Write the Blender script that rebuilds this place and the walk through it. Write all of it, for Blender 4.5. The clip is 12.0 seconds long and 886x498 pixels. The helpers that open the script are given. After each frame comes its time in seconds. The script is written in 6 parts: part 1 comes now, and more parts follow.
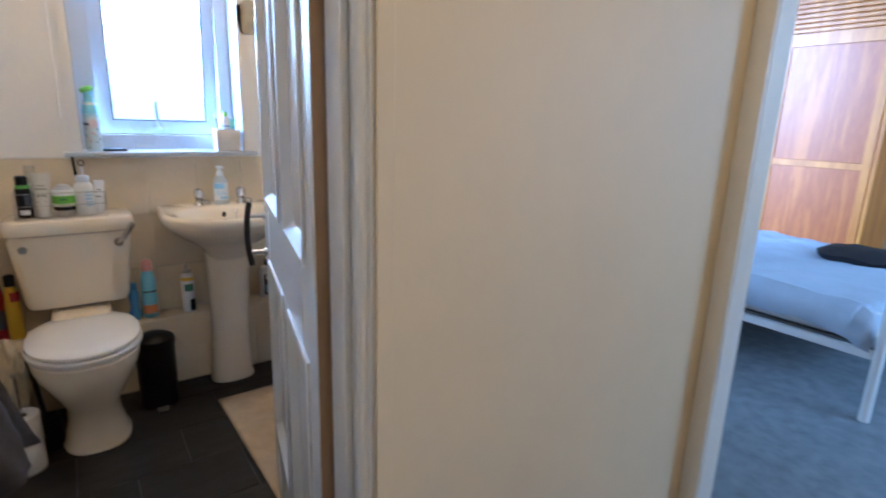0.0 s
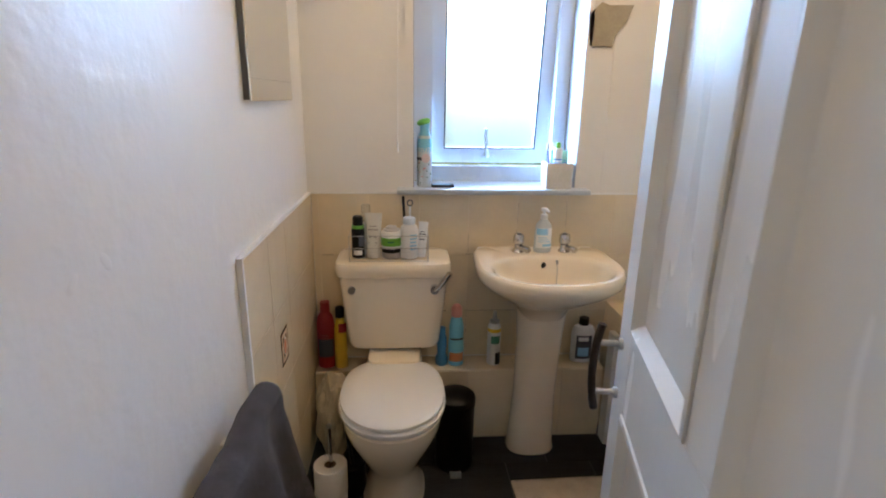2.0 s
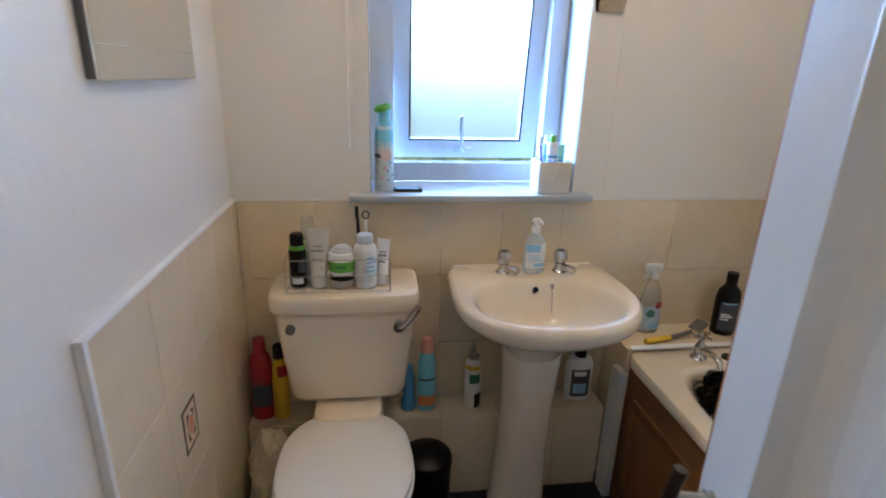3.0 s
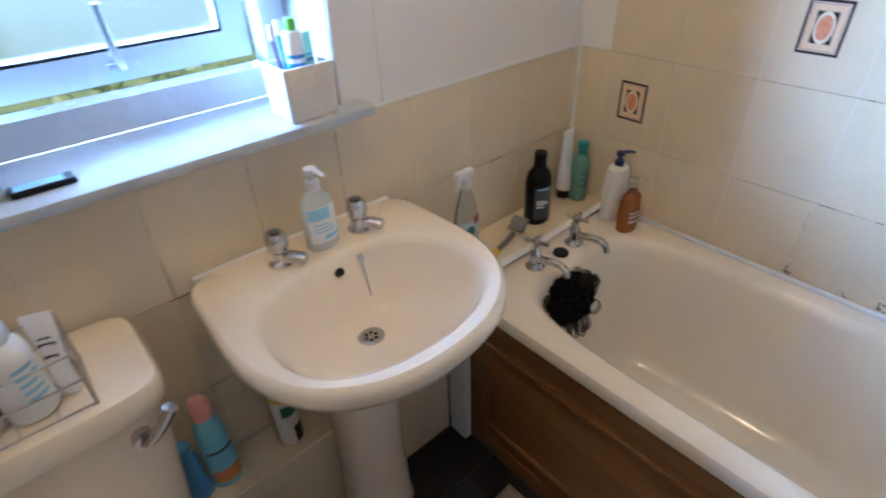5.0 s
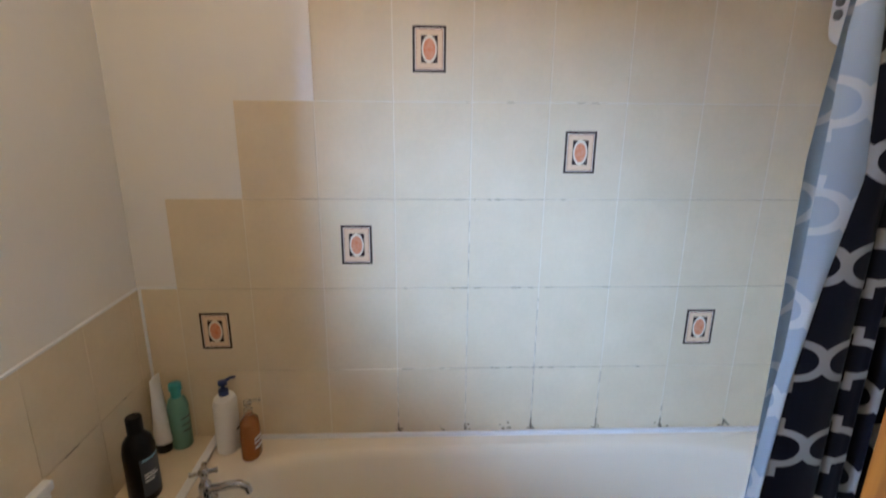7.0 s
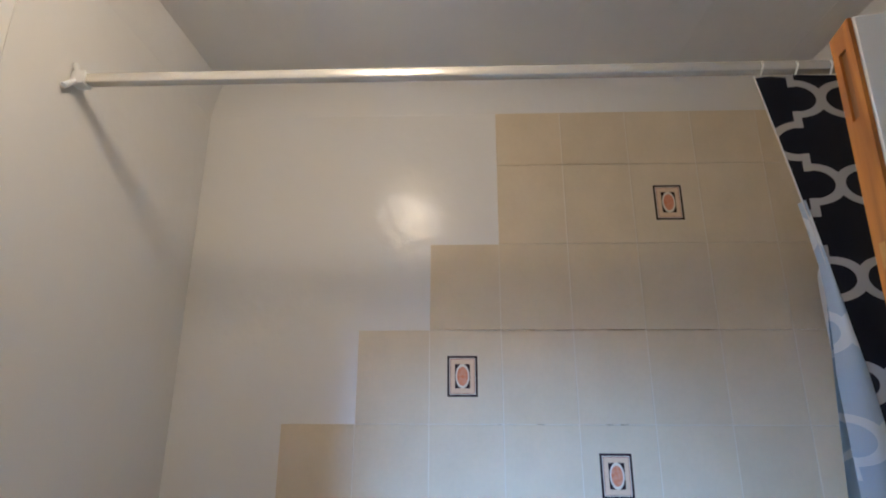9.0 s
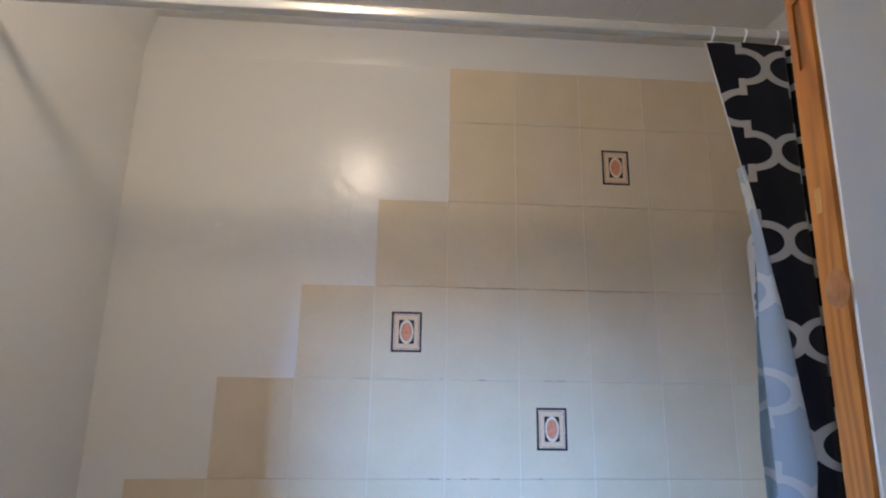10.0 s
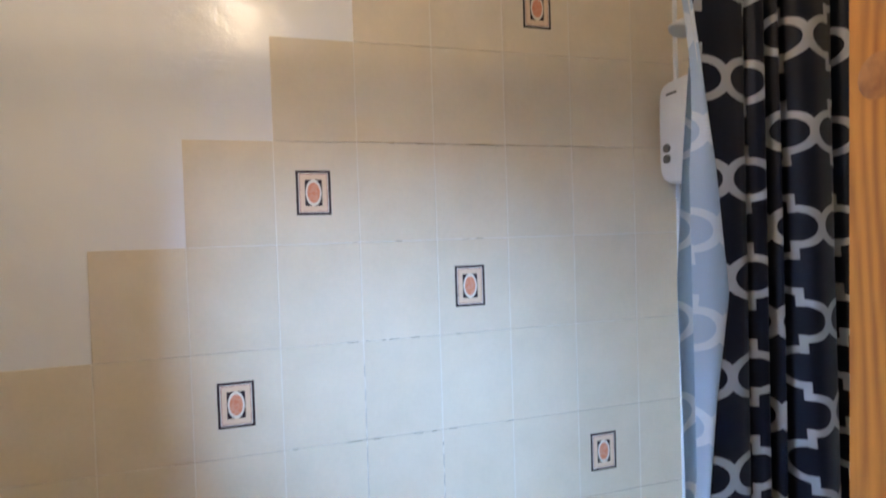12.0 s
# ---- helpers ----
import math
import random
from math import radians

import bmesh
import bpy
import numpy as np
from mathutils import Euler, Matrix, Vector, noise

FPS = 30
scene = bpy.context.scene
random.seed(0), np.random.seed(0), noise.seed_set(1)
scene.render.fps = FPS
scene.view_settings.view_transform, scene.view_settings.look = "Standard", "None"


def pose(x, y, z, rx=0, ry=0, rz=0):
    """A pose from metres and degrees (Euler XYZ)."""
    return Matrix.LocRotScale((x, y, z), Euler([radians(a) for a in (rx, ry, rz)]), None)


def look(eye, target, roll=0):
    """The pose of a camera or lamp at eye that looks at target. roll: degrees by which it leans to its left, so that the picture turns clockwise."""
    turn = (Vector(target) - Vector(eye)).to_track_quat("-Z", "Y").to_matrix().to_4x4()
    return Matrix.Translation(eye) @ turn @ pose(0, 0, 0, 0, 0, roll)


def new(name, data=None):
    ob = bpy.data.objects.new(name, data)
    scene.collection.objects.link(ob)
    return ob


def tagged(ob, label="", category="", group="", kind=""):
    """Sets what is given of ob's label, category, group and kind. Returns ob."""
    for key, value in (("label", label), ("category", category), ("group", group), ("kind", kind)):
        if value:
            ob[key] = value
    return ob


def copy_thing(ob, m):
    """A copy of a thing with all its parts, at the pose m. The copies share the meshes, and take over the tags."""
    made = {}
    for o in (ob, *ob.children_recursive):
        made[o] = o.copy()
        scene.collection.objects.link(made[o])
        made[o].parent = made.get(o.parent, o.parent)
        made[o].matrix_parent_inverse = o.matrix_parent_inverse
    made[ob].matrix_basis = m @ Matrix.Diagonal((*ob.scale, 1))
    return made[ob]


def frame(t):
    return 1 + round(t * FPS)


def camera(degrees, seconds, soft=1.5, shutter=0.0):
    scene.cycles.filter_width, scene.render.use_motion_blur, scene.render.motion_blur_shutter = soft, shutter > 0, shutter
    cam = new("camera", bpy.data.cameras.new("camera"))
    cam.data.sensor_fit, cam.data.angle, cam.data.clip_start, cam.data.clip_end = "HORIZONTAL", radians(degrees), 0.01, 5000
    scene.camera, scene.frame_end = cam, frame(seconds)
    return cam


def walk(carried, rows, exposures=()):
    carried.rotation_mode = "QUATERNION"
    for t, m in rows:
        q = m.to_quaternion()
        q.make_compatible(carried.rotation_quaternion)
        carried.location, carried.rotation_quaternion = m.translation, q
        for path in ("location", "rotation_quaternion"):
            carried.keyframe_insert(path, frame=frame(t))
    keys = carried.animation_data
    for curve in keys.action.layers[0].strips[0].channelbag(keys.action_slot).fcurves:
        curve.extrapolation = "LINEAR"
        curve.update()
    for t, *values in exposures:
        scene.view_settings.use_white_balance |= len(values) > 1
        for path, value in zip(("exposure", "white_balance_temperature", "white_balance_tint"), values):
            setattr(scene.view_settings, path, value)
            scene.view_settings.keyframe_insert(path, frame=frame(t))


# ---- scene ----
cam = camera(80.7, 12.0, 1.9, 0.3)
PATH = [
    (0, (0.486, -0.617, 1.235), (1.615, 0.964, 0.759), 1.8),
    (0.3, (0.485, -0.559, 1.22), (1.426, 1.151, 0.786), -0.0),
    (0.5, (0.523, -0.516, 1.272), (1.294, 1.267, 0.8), 0.2),
    (1, (0.536, -0.326, 1.313), (0.959, 1.554, 0.779), 0.1),
    (1.5, (0.544, -0.212, 1.406), (0.688, 1.699, 0.832), -0.1),
    (2, (0.514, -0.01, 1.409), (0.643, 1.907, 0.852), 0.9),
    (2.5, (0.507, 0.207, 1.422), (0.721, 2.117, 0.869), 1.9),
    (2.7, (0.525, 0.3, 1.416), (0.754, 2.202, 0.843), 1.9),
    (4.3, (0.555, 0.965, 1.441), (1.277, 2.547, 0.453), -0.2),
    (4.5, (0.555, 1.002, 1.436), (1.387, 2.505, 0.412), -0.5),
    (5, (0.646, 1.096, 1.427), (1.706, 2.36, 0.296), -2.4),
    (5.5, (0.723, 1.161, 1.415), (2.045, 2.062, 0.214), -4.1),
    (6, (0.711, 1.215, 1.431), (2.289, 1.678, 0.293), -3.1),
    (6.5, (0.664, 1.251, 1.473), (2.472, 1.325, 0.621), -0.2),
    (7, (0.628, 1.268, 1.541), (2.551, 1.188, 0.997), 0.5),
    (7.5, (0.606, 1.294, 1.594), (2.591, 1.221, 1.361), 1.3),
    (7.7, (0.6, 1.299, 1.613), (2.596, 1.246, 1.497), 1.5),
    (9.3, (0.528, 1.249, 1.609), (2.439, 1.314, 2.196), 0.1),
    (9.5, (0.531, 1.25, 1.6), (2.453, 1.273, 2.152), 0.1),
    (10, (0.558, 1.251, 1.585), (2.508, 1.118, 2.01), 0.9),
    (10.5, (0.624, 1.291, 1.599), (2.557, 0.953, 1.987), 1.6),
    (11, (0.678, 1.314, 1.61), (2.566, 0.765, 1.976), 1.0),
    (11.5, (0.695, 1.322, 1.59), (2.589, 0.712, 1.8), -0.3),
    (12, (0.683, 1.294, 1.547), (2.608, 0.754, 1.501), -1.8),
]
EXPOSURES = [
    (0.0, 0.56, 5250, 7), (0.5, 0.60, 4950, 5), (1.0, 0.56, 5500, 6), (1.5, 0.56, 7500, 9), (2.0, 0.43, 5950, 7), (2.5, 0.21, 5450, 6), (4.5, 0.37, 5250, 7),
    (5.5, 0.22, 5400, 8), (6.0, 0.16, 5600, 8), (7.0, -0.18, 5900, 8), (7.5, -0.20, 5800, 8), (9.5, -0.50, 4950, 6), (10.5, -0.20, 5050, 7), (11.0, -0.14, 5100, 7), (12.0, -0.02, 5450, 8),
]
walk(cam, [(t, look(eye, target, roll)) for t, eye, target, roll in PATH], EXPOSURES)

# ---- world, sun, large lights ----
LAMP = (1.0, 1.48, 2.49)
world = bpy.data.worlds.new("sky")
scene.world = world
world.use_nodes = True
_n = world.node_tree.nodes
_sky = _n.new("ShaderNodeTexSky")
_sky.sky_type = "NISHITA"
_sky.sun_disc = False
_sky.sun_elevation = radians(32)
_sky.sun_rotation = radians(200)
world.node_tree.links.new(_sky.outputs[0], _n["Background"].inputs[0])
_n["Background"].inputs[1].default_value = 0.15

sun = new("sun", bpy.data.lights.new("sun", "SUN"))
sun.data.energy, sun.data.angle, sun.data.color = 4.0, radians(3), (1.0, 0.95, 0.88)
sun.matrix_world = look((0, 0, 20), (6.0, 15.0, 8.0))


def area_lamp(name, eye, target, sx, sy, watts, colour):
    lamp = new(name, bpy.data.lights.new(name, "AREA"))
    lamp.data.shape, lamp.data.size, lamp.data.size_y = "RECTANGLE", sx, sy
    lamp.data.energy, lamp.data.color = watts, colour
    lamp.matrix_world = look(eye, target)
    return lamp


def bulb(name, at, watts, colour, radius):
    lamp = new(name, bpy.data.lights.new(name, "POINT"))
    lamp.data.energy, lamp.data.color, lamp.data.shadow_soft_size = watts, colour, radius
    lamp.location = at
    return lamp


SKY_BLUE, WARM = (0.43, 0.63, 1.0), (1.0, 0.685, 0.385)
area_lamp("window_daylight", (0.05, 5.1, 2.60), (0.87, 2.1, 1.60), 5.6, 1.6, 640, SKY_BLUE)
# Second lamp, added outside to throw the bright patch on the tiled wall.
area_lamp("tile_patch_lamp", (-1.50, 4.50, 2.62), (0.95, 2.1, 1.60), 1.9, 1.0, 1220, SKY_BLUE)
area_lamp("bedroom_daylight", (4.0, -2.02, 1.5), (4.3, 0.5, 0.5), 1.5, 1.2, 50, (0.48, 0.70, 1.0))
bulb("bathroom_bulb", LAMP, 16.8, WARM, 0.07)
# Added bulb, never in view, that lights the hallway wall warmly.
bulb("added_hall_bulb", (0.85, -1.15, 2.2), 9.3, (1.0, 0.70, 0.42), 0.06)


# ---- materials ----
def mat(name, colour, rough=0.5, metal=0.0, vary=0.08, grain=6.0, bump=0.0, bump_scale=60.0, spread=0.0, coat=0.0, trans=0.0,
        second=None, stretch=(1, 1, 1), ior=1.5, sheen=0.0, rough_vary=0.1, spec=0.5):
    """A principled material with colour variation at two scales, bump and uneven gloss."""
    m = bpy.data.materials.new(name)
    m.use_nodes = True
    nodes, links = m.node_tree.nodes, m.node_tree.links
    b = nodes["Principled BSDF"]
    b.inputs["Metallic"].default_value = metal
    b.inputs["IOR"].default_value = ior
    b.inputs["Coat Weight"].default_value = coat
    b.inputs["Transmission Weight"].default_value = trans
    b.inputs["Sheen Weight"].default_value = sheen
    b.inputs["Specular IOR Level"].default_value = spec
    geo = nodes.new("ShaderNodeNewGeometry")
    mapping = nodes.new("ShaderNodeMapping")
    mapping.inputs["Scale"].default_value = stretch
    links.new(geo.outputs["Position"], mapping.inputs["Vector"])

    def noise_node(scale, detail=4.0):
        n = nodes.new("ShaderNodeTexNoise")
        n.inputs["Scale"].default_value, n.inputs["Detail"].default_value = scale, detail
        links.new(mapping.outputs["Vector"], n.inputs["Vector"])
        return n

    large, small = noise_node(grain), noise_node(grain * 9, 6.0)
    blend = nodes.new("ShaderNodeMath")
    blend.operation = "MULTIPLY_ADD"
    links.new(small.outputs["Fac"], blend.inputs[0])
    blend.inputs[1].default_value = 0.45
    links.new(large.outputs["Fac"], blend.inputs[2])
    ramp = nodes.new("ShaderNodeMapRange")
    ramp.inputs["From Min"].default_value, ramp.inputs["From Max"].default_value = 0.45, 1.0
    links.new(blend.outputs[0], ramp.inputs["Value"])
    mix = nodes.new("ShaderNodeMix")
    mix.data_type = "RGBA"
    other = second or tuple(c * (1 - 2.2 * vary) for c in colour)
    mix.inputs["A"].default_value = (*colour, 1)
    mix.inputs["B"].default_value = (*other, 1)
    links.new(ramp.outputs["Result"], mix.inputs["Factor"])
    last = mix.outputs["Result"]
    if spread:
        info = nodes.new("ShaderNodeObjectInfo")
        hsv = nodes.new("ShaderNodeHueSaturation")
        span = nodes.new("ShaderNodeMapRange")
        span.inputs["To Min"].default_value, span.inputs["To Max"].default_value = 1 - spread, 1 + spread
        links.new(info.outputs["Random"], span.inputs["Value"])
        links.new(span.outputs["Result"], hsv.inputs["Value"])
        links.new(last, hsv.inputs["Color"])
        last = hsv.outputs["Color"]
    links.new(last, b.inputs["Base Color"])
    gloss = nodes.new("ShaderNodeMapRange")
    gloss.inputs["To Min"].default_value = max(0.02, rough * (1 - rough_vary))
    gloss.inputs["To Max"].default_value = min(1.0, rough * (1 + rough_vary))
    links.new(large.outputs["Fac"], gloss.inputs["Value"])
    links.new(gloss.outputs["Result"], b.inputs["Roughness"])
    if bump:
        relief, bn = nodes.new("ShaderNodeBump"), noise_node(bump_scale, 3.0)
        relief.inputs["Strength"].default_value, relief.inputs["Distance"].default_value = bump, 0.004
        links.new(bn.outputs["Fac"], relief.inputs["Height"])
        links.new(relief.outputs["Normal"], b.inputs["Normal"])
    return m


def wood(name, light, dark, along="z", rough=0.4, rings=9.0, coat=0.0):
    """Grain that runs along one axis, with soft knots."""
    m = bpy.data.materials.new(name)
    m.use_nodes = True
    nodes, links = m.node_tree.nodes, m.node_tree.links
    b = nodes["Principled BSDF"]
    b.inputs["Roughness"].default_value, b.inputs["Coat Weight"].default_value = rough, coat
    geo, mapping = nodes.new("ShaderNodeNewGeometry"), nodes.new("ShaderNodeMapping")
    mapping.inputs["Scale"].default_value = [0.09 if a == along else 1.0 for a in "xyz"]
    links.new(geo.outputs["Position"], mapping.inputs["Vector"])
    warp = nodes.new("ShaderNodeTexNoise")
    warp.inputs["Scale"].default_value, warp.inputs["Detail"].default_value = 11.0, 2.0
    links.new(mapping.outputs["Vector"], warp.inputs["Vector"])
    wave = nodes.new("ShaderNodeMath")
    wave.operation = "MULTIPLY"
    wave.inputs[1].default_value = rings * 6.28
    links.new(warp.outputs["Fac"], wave.inputs[0])
    sine = nodes.new("ShaderNodeMath")
    sine.operation = "SINE"
    links.new(wave.outputs[0], sine.inputs[0])
    fine = nodes.new("ShaderNodeTexNoise")
    fine.inputs["Scale"].default_value, fine.inputs["Detail"].default_value = 160.0, 5.0
    links.new(mapping.outputs["Vector"], fine.inputs["Vector"])
    add = nodes.new("ShaderNodeMath")
    add.operation = "MULTIPLY_ADD"
    add.inputs[1].default_value = 0.28
    links.new(sine.outputs[0], add.inputs[0])
    links.new(fine.outputs["Fac"], add.inputs[2])
    ramp = nodes.new("ShaderNodeValToRGB")
    ramp.color_ramp.elements[0].position, ramp.color_ramp.elements[1].position = 0.2, 0.85
    ramp.color_ramp.elements[0].color, ramp.color_ramp.elements[1].color = (*light, 1), (*dark, 1)
    links.new(add.outputs[0], ramp.inputs["Fac"])
    links.new(ramp.outputs["Color"], b.inputs["Base Color"])
    relief = nodes.new("ShaderNodeBump")
    relief.inputs["Strength"].default_value, relief.inputs["Distance"].default_value = 0.15, 0.002
    links.new(fine.outputs["Fac"], relief.inputs["Height"])
    links.new(relief.outputs["Normal"], b.inputs["Normal"])
    return m


def frosted():
    """Obscured glass with drops of condensation."""
    m = bpy.data.materials.new("obscured_glass")
    m.use_nodes = True
    nodes, links = m.node_tree.nodes, m.node_tree.links
    b = nodes["Principled BSDF"]
    b.inputs["Base Color"].default_value = (0.95, 0.98, 0.97, 1)
    b.inputs["Roughness"].default_value, b.inputs["Transmission Weight"].default_value, b.inputs["IOR"].default_value = 0.46, 1.0, 1.22
    geo, vor = nodes.new("ShaderNodeNewGeometry"), nodes.new("ShaderNodeTexVoronoi")
    vor.inputs["Scale"].default_value = 150.0
    links.new(geo.outputs["Position"], vor.inputs["Vector"])
    relief = nodes.new("ShaderNodeBump")
    relief.inputs["Strength"].default_value, relief.inputs["Distance"].default_value = 0.7, 0.0012
    links.new(vor.outputs["Distance"], relief.inputs["Height"])
    links.new(relief.outputs["Normal"], b.inputs["Normal"])
    return m


def trellis(name, ground, line, thin=0.0):
    """Printed cloth: a trellis of rounded links with square steps, drawn from the cloth's own coordinates."""
    m = bpy.data.materials.new(name)
    m.use_nodes = True
    nodes, links = m.node_tree.nodes, m.node_tree.links
    b = nodes["Principled BSDF"]
    uv, split = nodes.new("ShaderNodeUVMap"), nodes.new("ShaderNodeSeparateXYZ")
    links.new(uv.outputs["UV"], split.inputs["Vector"])

    def calc(op, a, c=None, d=None):
        n = nodes.new("ShaderNodeMath")
        n.operation = op
        for i, v in enumerate((a, c, d)):
            if v is None:
                continue
            if isinstance(v, (int, float)):
                n.inputs[i].default_value = v
            else:
                links.new(v, n.inputs[i])
        return n.outputs[0]

    A, B, R = 0.203, 0.1735, 0.0508
    u = calc("PINGPONG", split.outputs["X"], A / 2)
    v = calc("PINGPONG", calc("SUBTRACT", split.outputs["Y"], 1.806), B / 2)
    squash = 1.50

    def ring(v0):
        du = calc("SUBTRACT", u, A / 4)
        dv = calc("MULTIPLY", calc("SUBTRACT", v, v0), squash)
        return calc("ABSOLUTE", calc("SUBTRACT", calc("SQRT", calc("ADD", calc("MULTIPLY", du, du), calc("MULTIPLY", dv, dv))), R))

    w = 0.0098
    near = calc("LESS_THAN", ring(0.0), w)
    near = calc("MULTIPLY", near, calc("LESS_THAN", u, A / 4 + w * 0.6))
    far = calc("LESS_THAN", ring(B / 2), w)
    far = calc("MULTIPLY", far, calc("GREATER_THAN", u, A / 4 - w * 0.6))
    bar = calc("LESS_THAN", calc("ABSOLUTE", calc("SUBTRACT", u, A / 4)), 0.0070)
    bar = calc("MULTIPLY", bar, calc("LESS_THAN", calc("ABSOLUTE", calc("SUBTRACT", v, B / 4)), 0.0175))
    print_ = calc("MAXIMUM", calc("MAXIMUM", near, far), bar)
    mix = nodes.new("ShaderNodeMix")
    mix.data_type = "RGBA"
    mix.inputs["A"].default_value, mix.inputs["B"].default_value = (*ground, 1), (*line, 1)
    links.new(print_, mix.inputs["Factor"])
    weave = nodes.new("ShaderNodeTexNoise")
    weave.inputs["Scale"].default_value = 900.0
    links.new(uv.outputs["UV"], weave.inputs["Vector"])
    relief = nodes.new("ShaderNodeBump")
    relief.inputs["Strength"].default_value, relief.inputs["Distance"].default_value = 0.12, 0.001
    links.new(weave.outputs["Fac"], relief.inputs["Height"])
    links.new(relief.outputs["Normal"], b.inputs["Normal"])
    links.new(mix.outputs["Result"], b.inputs["Base Color"])
    b.inputs["Roughness"].default_value, b.inputs["Specular IOR Level"].default_value = 0.5, 0.2
    if thin:
        glow = nodes.new("ShaderNodeBsdfTranslucent")
        links.new(mix.outputs["Result"], glow.inputs["Color"])
        both = nodes.new("ShaderNodeMixShader")
        both.inputs["Fac"].default_value = thin
        links.new(b.outputs["BSDF"], both.inputs[1])
        links.new(glow.outputs["BSDF"], both.inputs[2])
        links.new(both.outputs["Shader"], nodes["Material Output"].inputs["Surface"])
    return m


M_PAINT = mat("white_gloss_paint", (0.80, 0.785, 0.755), 0.25, vary=0.012, grain=0.7, bump=0.32, bump_scale=26.0, rough_vary=0.05, spec=0.45)
M_PAINT_WORN = mat("worn_white_gloss_paint", (0.80, 0.785, 0.755), 0.30, vary=0.02, grain=0.7, bump=0.6, bump_scale=22.0, rough_vary=0.05, spec=0.35)
M_HALL = mat("cream_wall_paint", (0.74, 0.635, 0.455), 0.55, vary=0.03, grain=1.5, bump=0.25, bump_scale=30.0)
M_CEIL = mat("white_ceiling_paint", (0.80, 0.79, 0.77), 0.75, vary=0.03, grain=2.0, bump=0.25, bump_scale=40.0)
M_TRIM = mat("white_satin_paint", (0.80, 0.79, 0.75), 0.32, vary=0.04, grain=5.0, bump=0.15, bump_scale=70.0)
M_DOOR = mat("brushed_white_door_paint", (0.79, 0.77, 0.71), 0.27, vary=0.03, grain=4.0, bump=0.035, bump_scale=60.0, stretch=(1, 1, 0.15))
M_HINGE_EDGE = mat("brown_door_edge", (0.30, 0.20, 0.115), 0.7, vary=0.12, grain=9.0, stretch=(1, 1, 0.2))
M_EDGE = wood("bare_pine", (0.44, 0.165, 0.018), (0.27, 0.088, 0.010), "z", 0.5, 16.0)
M_TILE = mat("cream_glazed_tile", (0.745, 0.635, 0.46), 0.15, vary=0.035, grain=9.0, bump=0.08, bump_scale=26.0, spread=0.025, second=(0.68, 0.58, 0.41))
M_GROUT = mat("stained_grout", (0.80, 0.735, 0.61), 0.6, vary=0.2, grain=4.0, second=(0.68, 0.60, 0.48), bump=0.3, bump_scale=200)
M_MOULD = mat("dark_mould_spots", (0.22, 0.17, 0.12), 0.9, vary=0.2, grain=40)
M_STAIN = mat("rusty_joint_stain", (0.36, 0.21, 0.10), 0.9, vary=0.2, grain=40)
M_INK = mat("decor_ink", (0.04, 0.026, 0.028), 0.25, vary=0.1, grain=60)
M_PINK = mat("decor_pink", (0.80, 0.60, 0.40), 0.25, vary=0.05, grain=60)
M_ROSE = mat("decor_line_red", (0.42, 0.14, 0.11), 0.25, vary=0.1, grain=60)
M_ORANGE = mat("decor_orange_motif", (0.66, 0.19, 0.08), 0.25, vary=0.2, grain=120, second=(0.72, 0.40, 0.26))
M_CREAM = mat("decor_cream", (0.82, 0.73, 0.58), 0.25, vary=0.03, grain=60)
M_SLATE = mat("slate_floor_tile", (0.024, 0.024, 0.027), 0.46, vary=0.15, grain=7.0, bump=0.35, bump_scale=45.0, spread=0.18, stretch=(1, 3, 1), second=(0.010, 0.0095, 0.010), spec=0.3)
M_JOINT = mat("grey_floor_joint", (0.10, 0.10, 0.105), 0.7, vary=0.1, grain=10)
M_WARE = mat("ivory_sanitaryware", (0.82, 0.725, 0.58), 0.07, vary=0.012, grain=3.0, coat=0.3)
M_BATH = mat("ivory_bath_enamel", (0.81, 0.725, 0.59), 0.12, vary=0.012, grain=3.0, coat=0.3)
M_SEAT = mat("white_seat_plastic", (0.82, 0.81, 0.80), 0.14, vary=0.01, grain=3.0)
M_CHROME = mat("chrome", (0.60, 0.60, 0.62), 0.08, 1.0, vary=0.04, grain=40)
M_STEEL = mat("dull_steel", (0.48, 0.47, 0.46), 0.3, 1.0, vary=0.08, grain=40)
M_BLACK = mat("black_plastic", (0.004, 0.004, 0.005), 0.38, vary=0.1, grain=20, spec=0.22)
M_RUBBER = mat("black_rubber", (0.012, 0.012, 0.012), 0.6, vary=0.1, grain=20, spec=0.2)
M_PANEL = wood("brown_bath_panel", (0.26, 0.118, 0.037), (0.18, 0.076, 0.022), "y", 0.34, 2.5)
M_PINE = wood("varnished_pine", (0.62, 0.235, 0.036), (0.46, 0.145, 0.018), "z", 0.42, 2.0, 0.0)
M_PINE_PANEL = wood("reddish_pine_panel", (0.54, 0.165, 0.026), (0.36, 0.09, 0.014), "z", 0.42, 2.5, 0.0)
# White plastic; the blue-grey puts the shade of the backlit frame into the colour.
M_UPVC = mat("upvc_in_blue_shade", (0.54, 0.60, 0.67), 0.28, vary=0.012, grain=4.0)
# Grey holds the reveal's shade, since the outside lamps strike it too strongly.
M_REVEAL = mat("shaded_reveal_paint", (0.30, 0.32, 0.35), 0.4, vary=0.04, grain=5.0)
# Sill paint toned down to imitate weaker skylight than the lamps throw on it.
M_SILL = mat("dimmed_sill_paint", (0.46, 0.50, 0.54), 0.35, vary=0.05, grain=6.0, bump=0.1, bump_scale=70.0)
M_GLASS = frosted()
M_MIRROR = mat("mirror_glass", (0.85, 0.86, 0.86), 0.02, 1.0, vary=0.01)
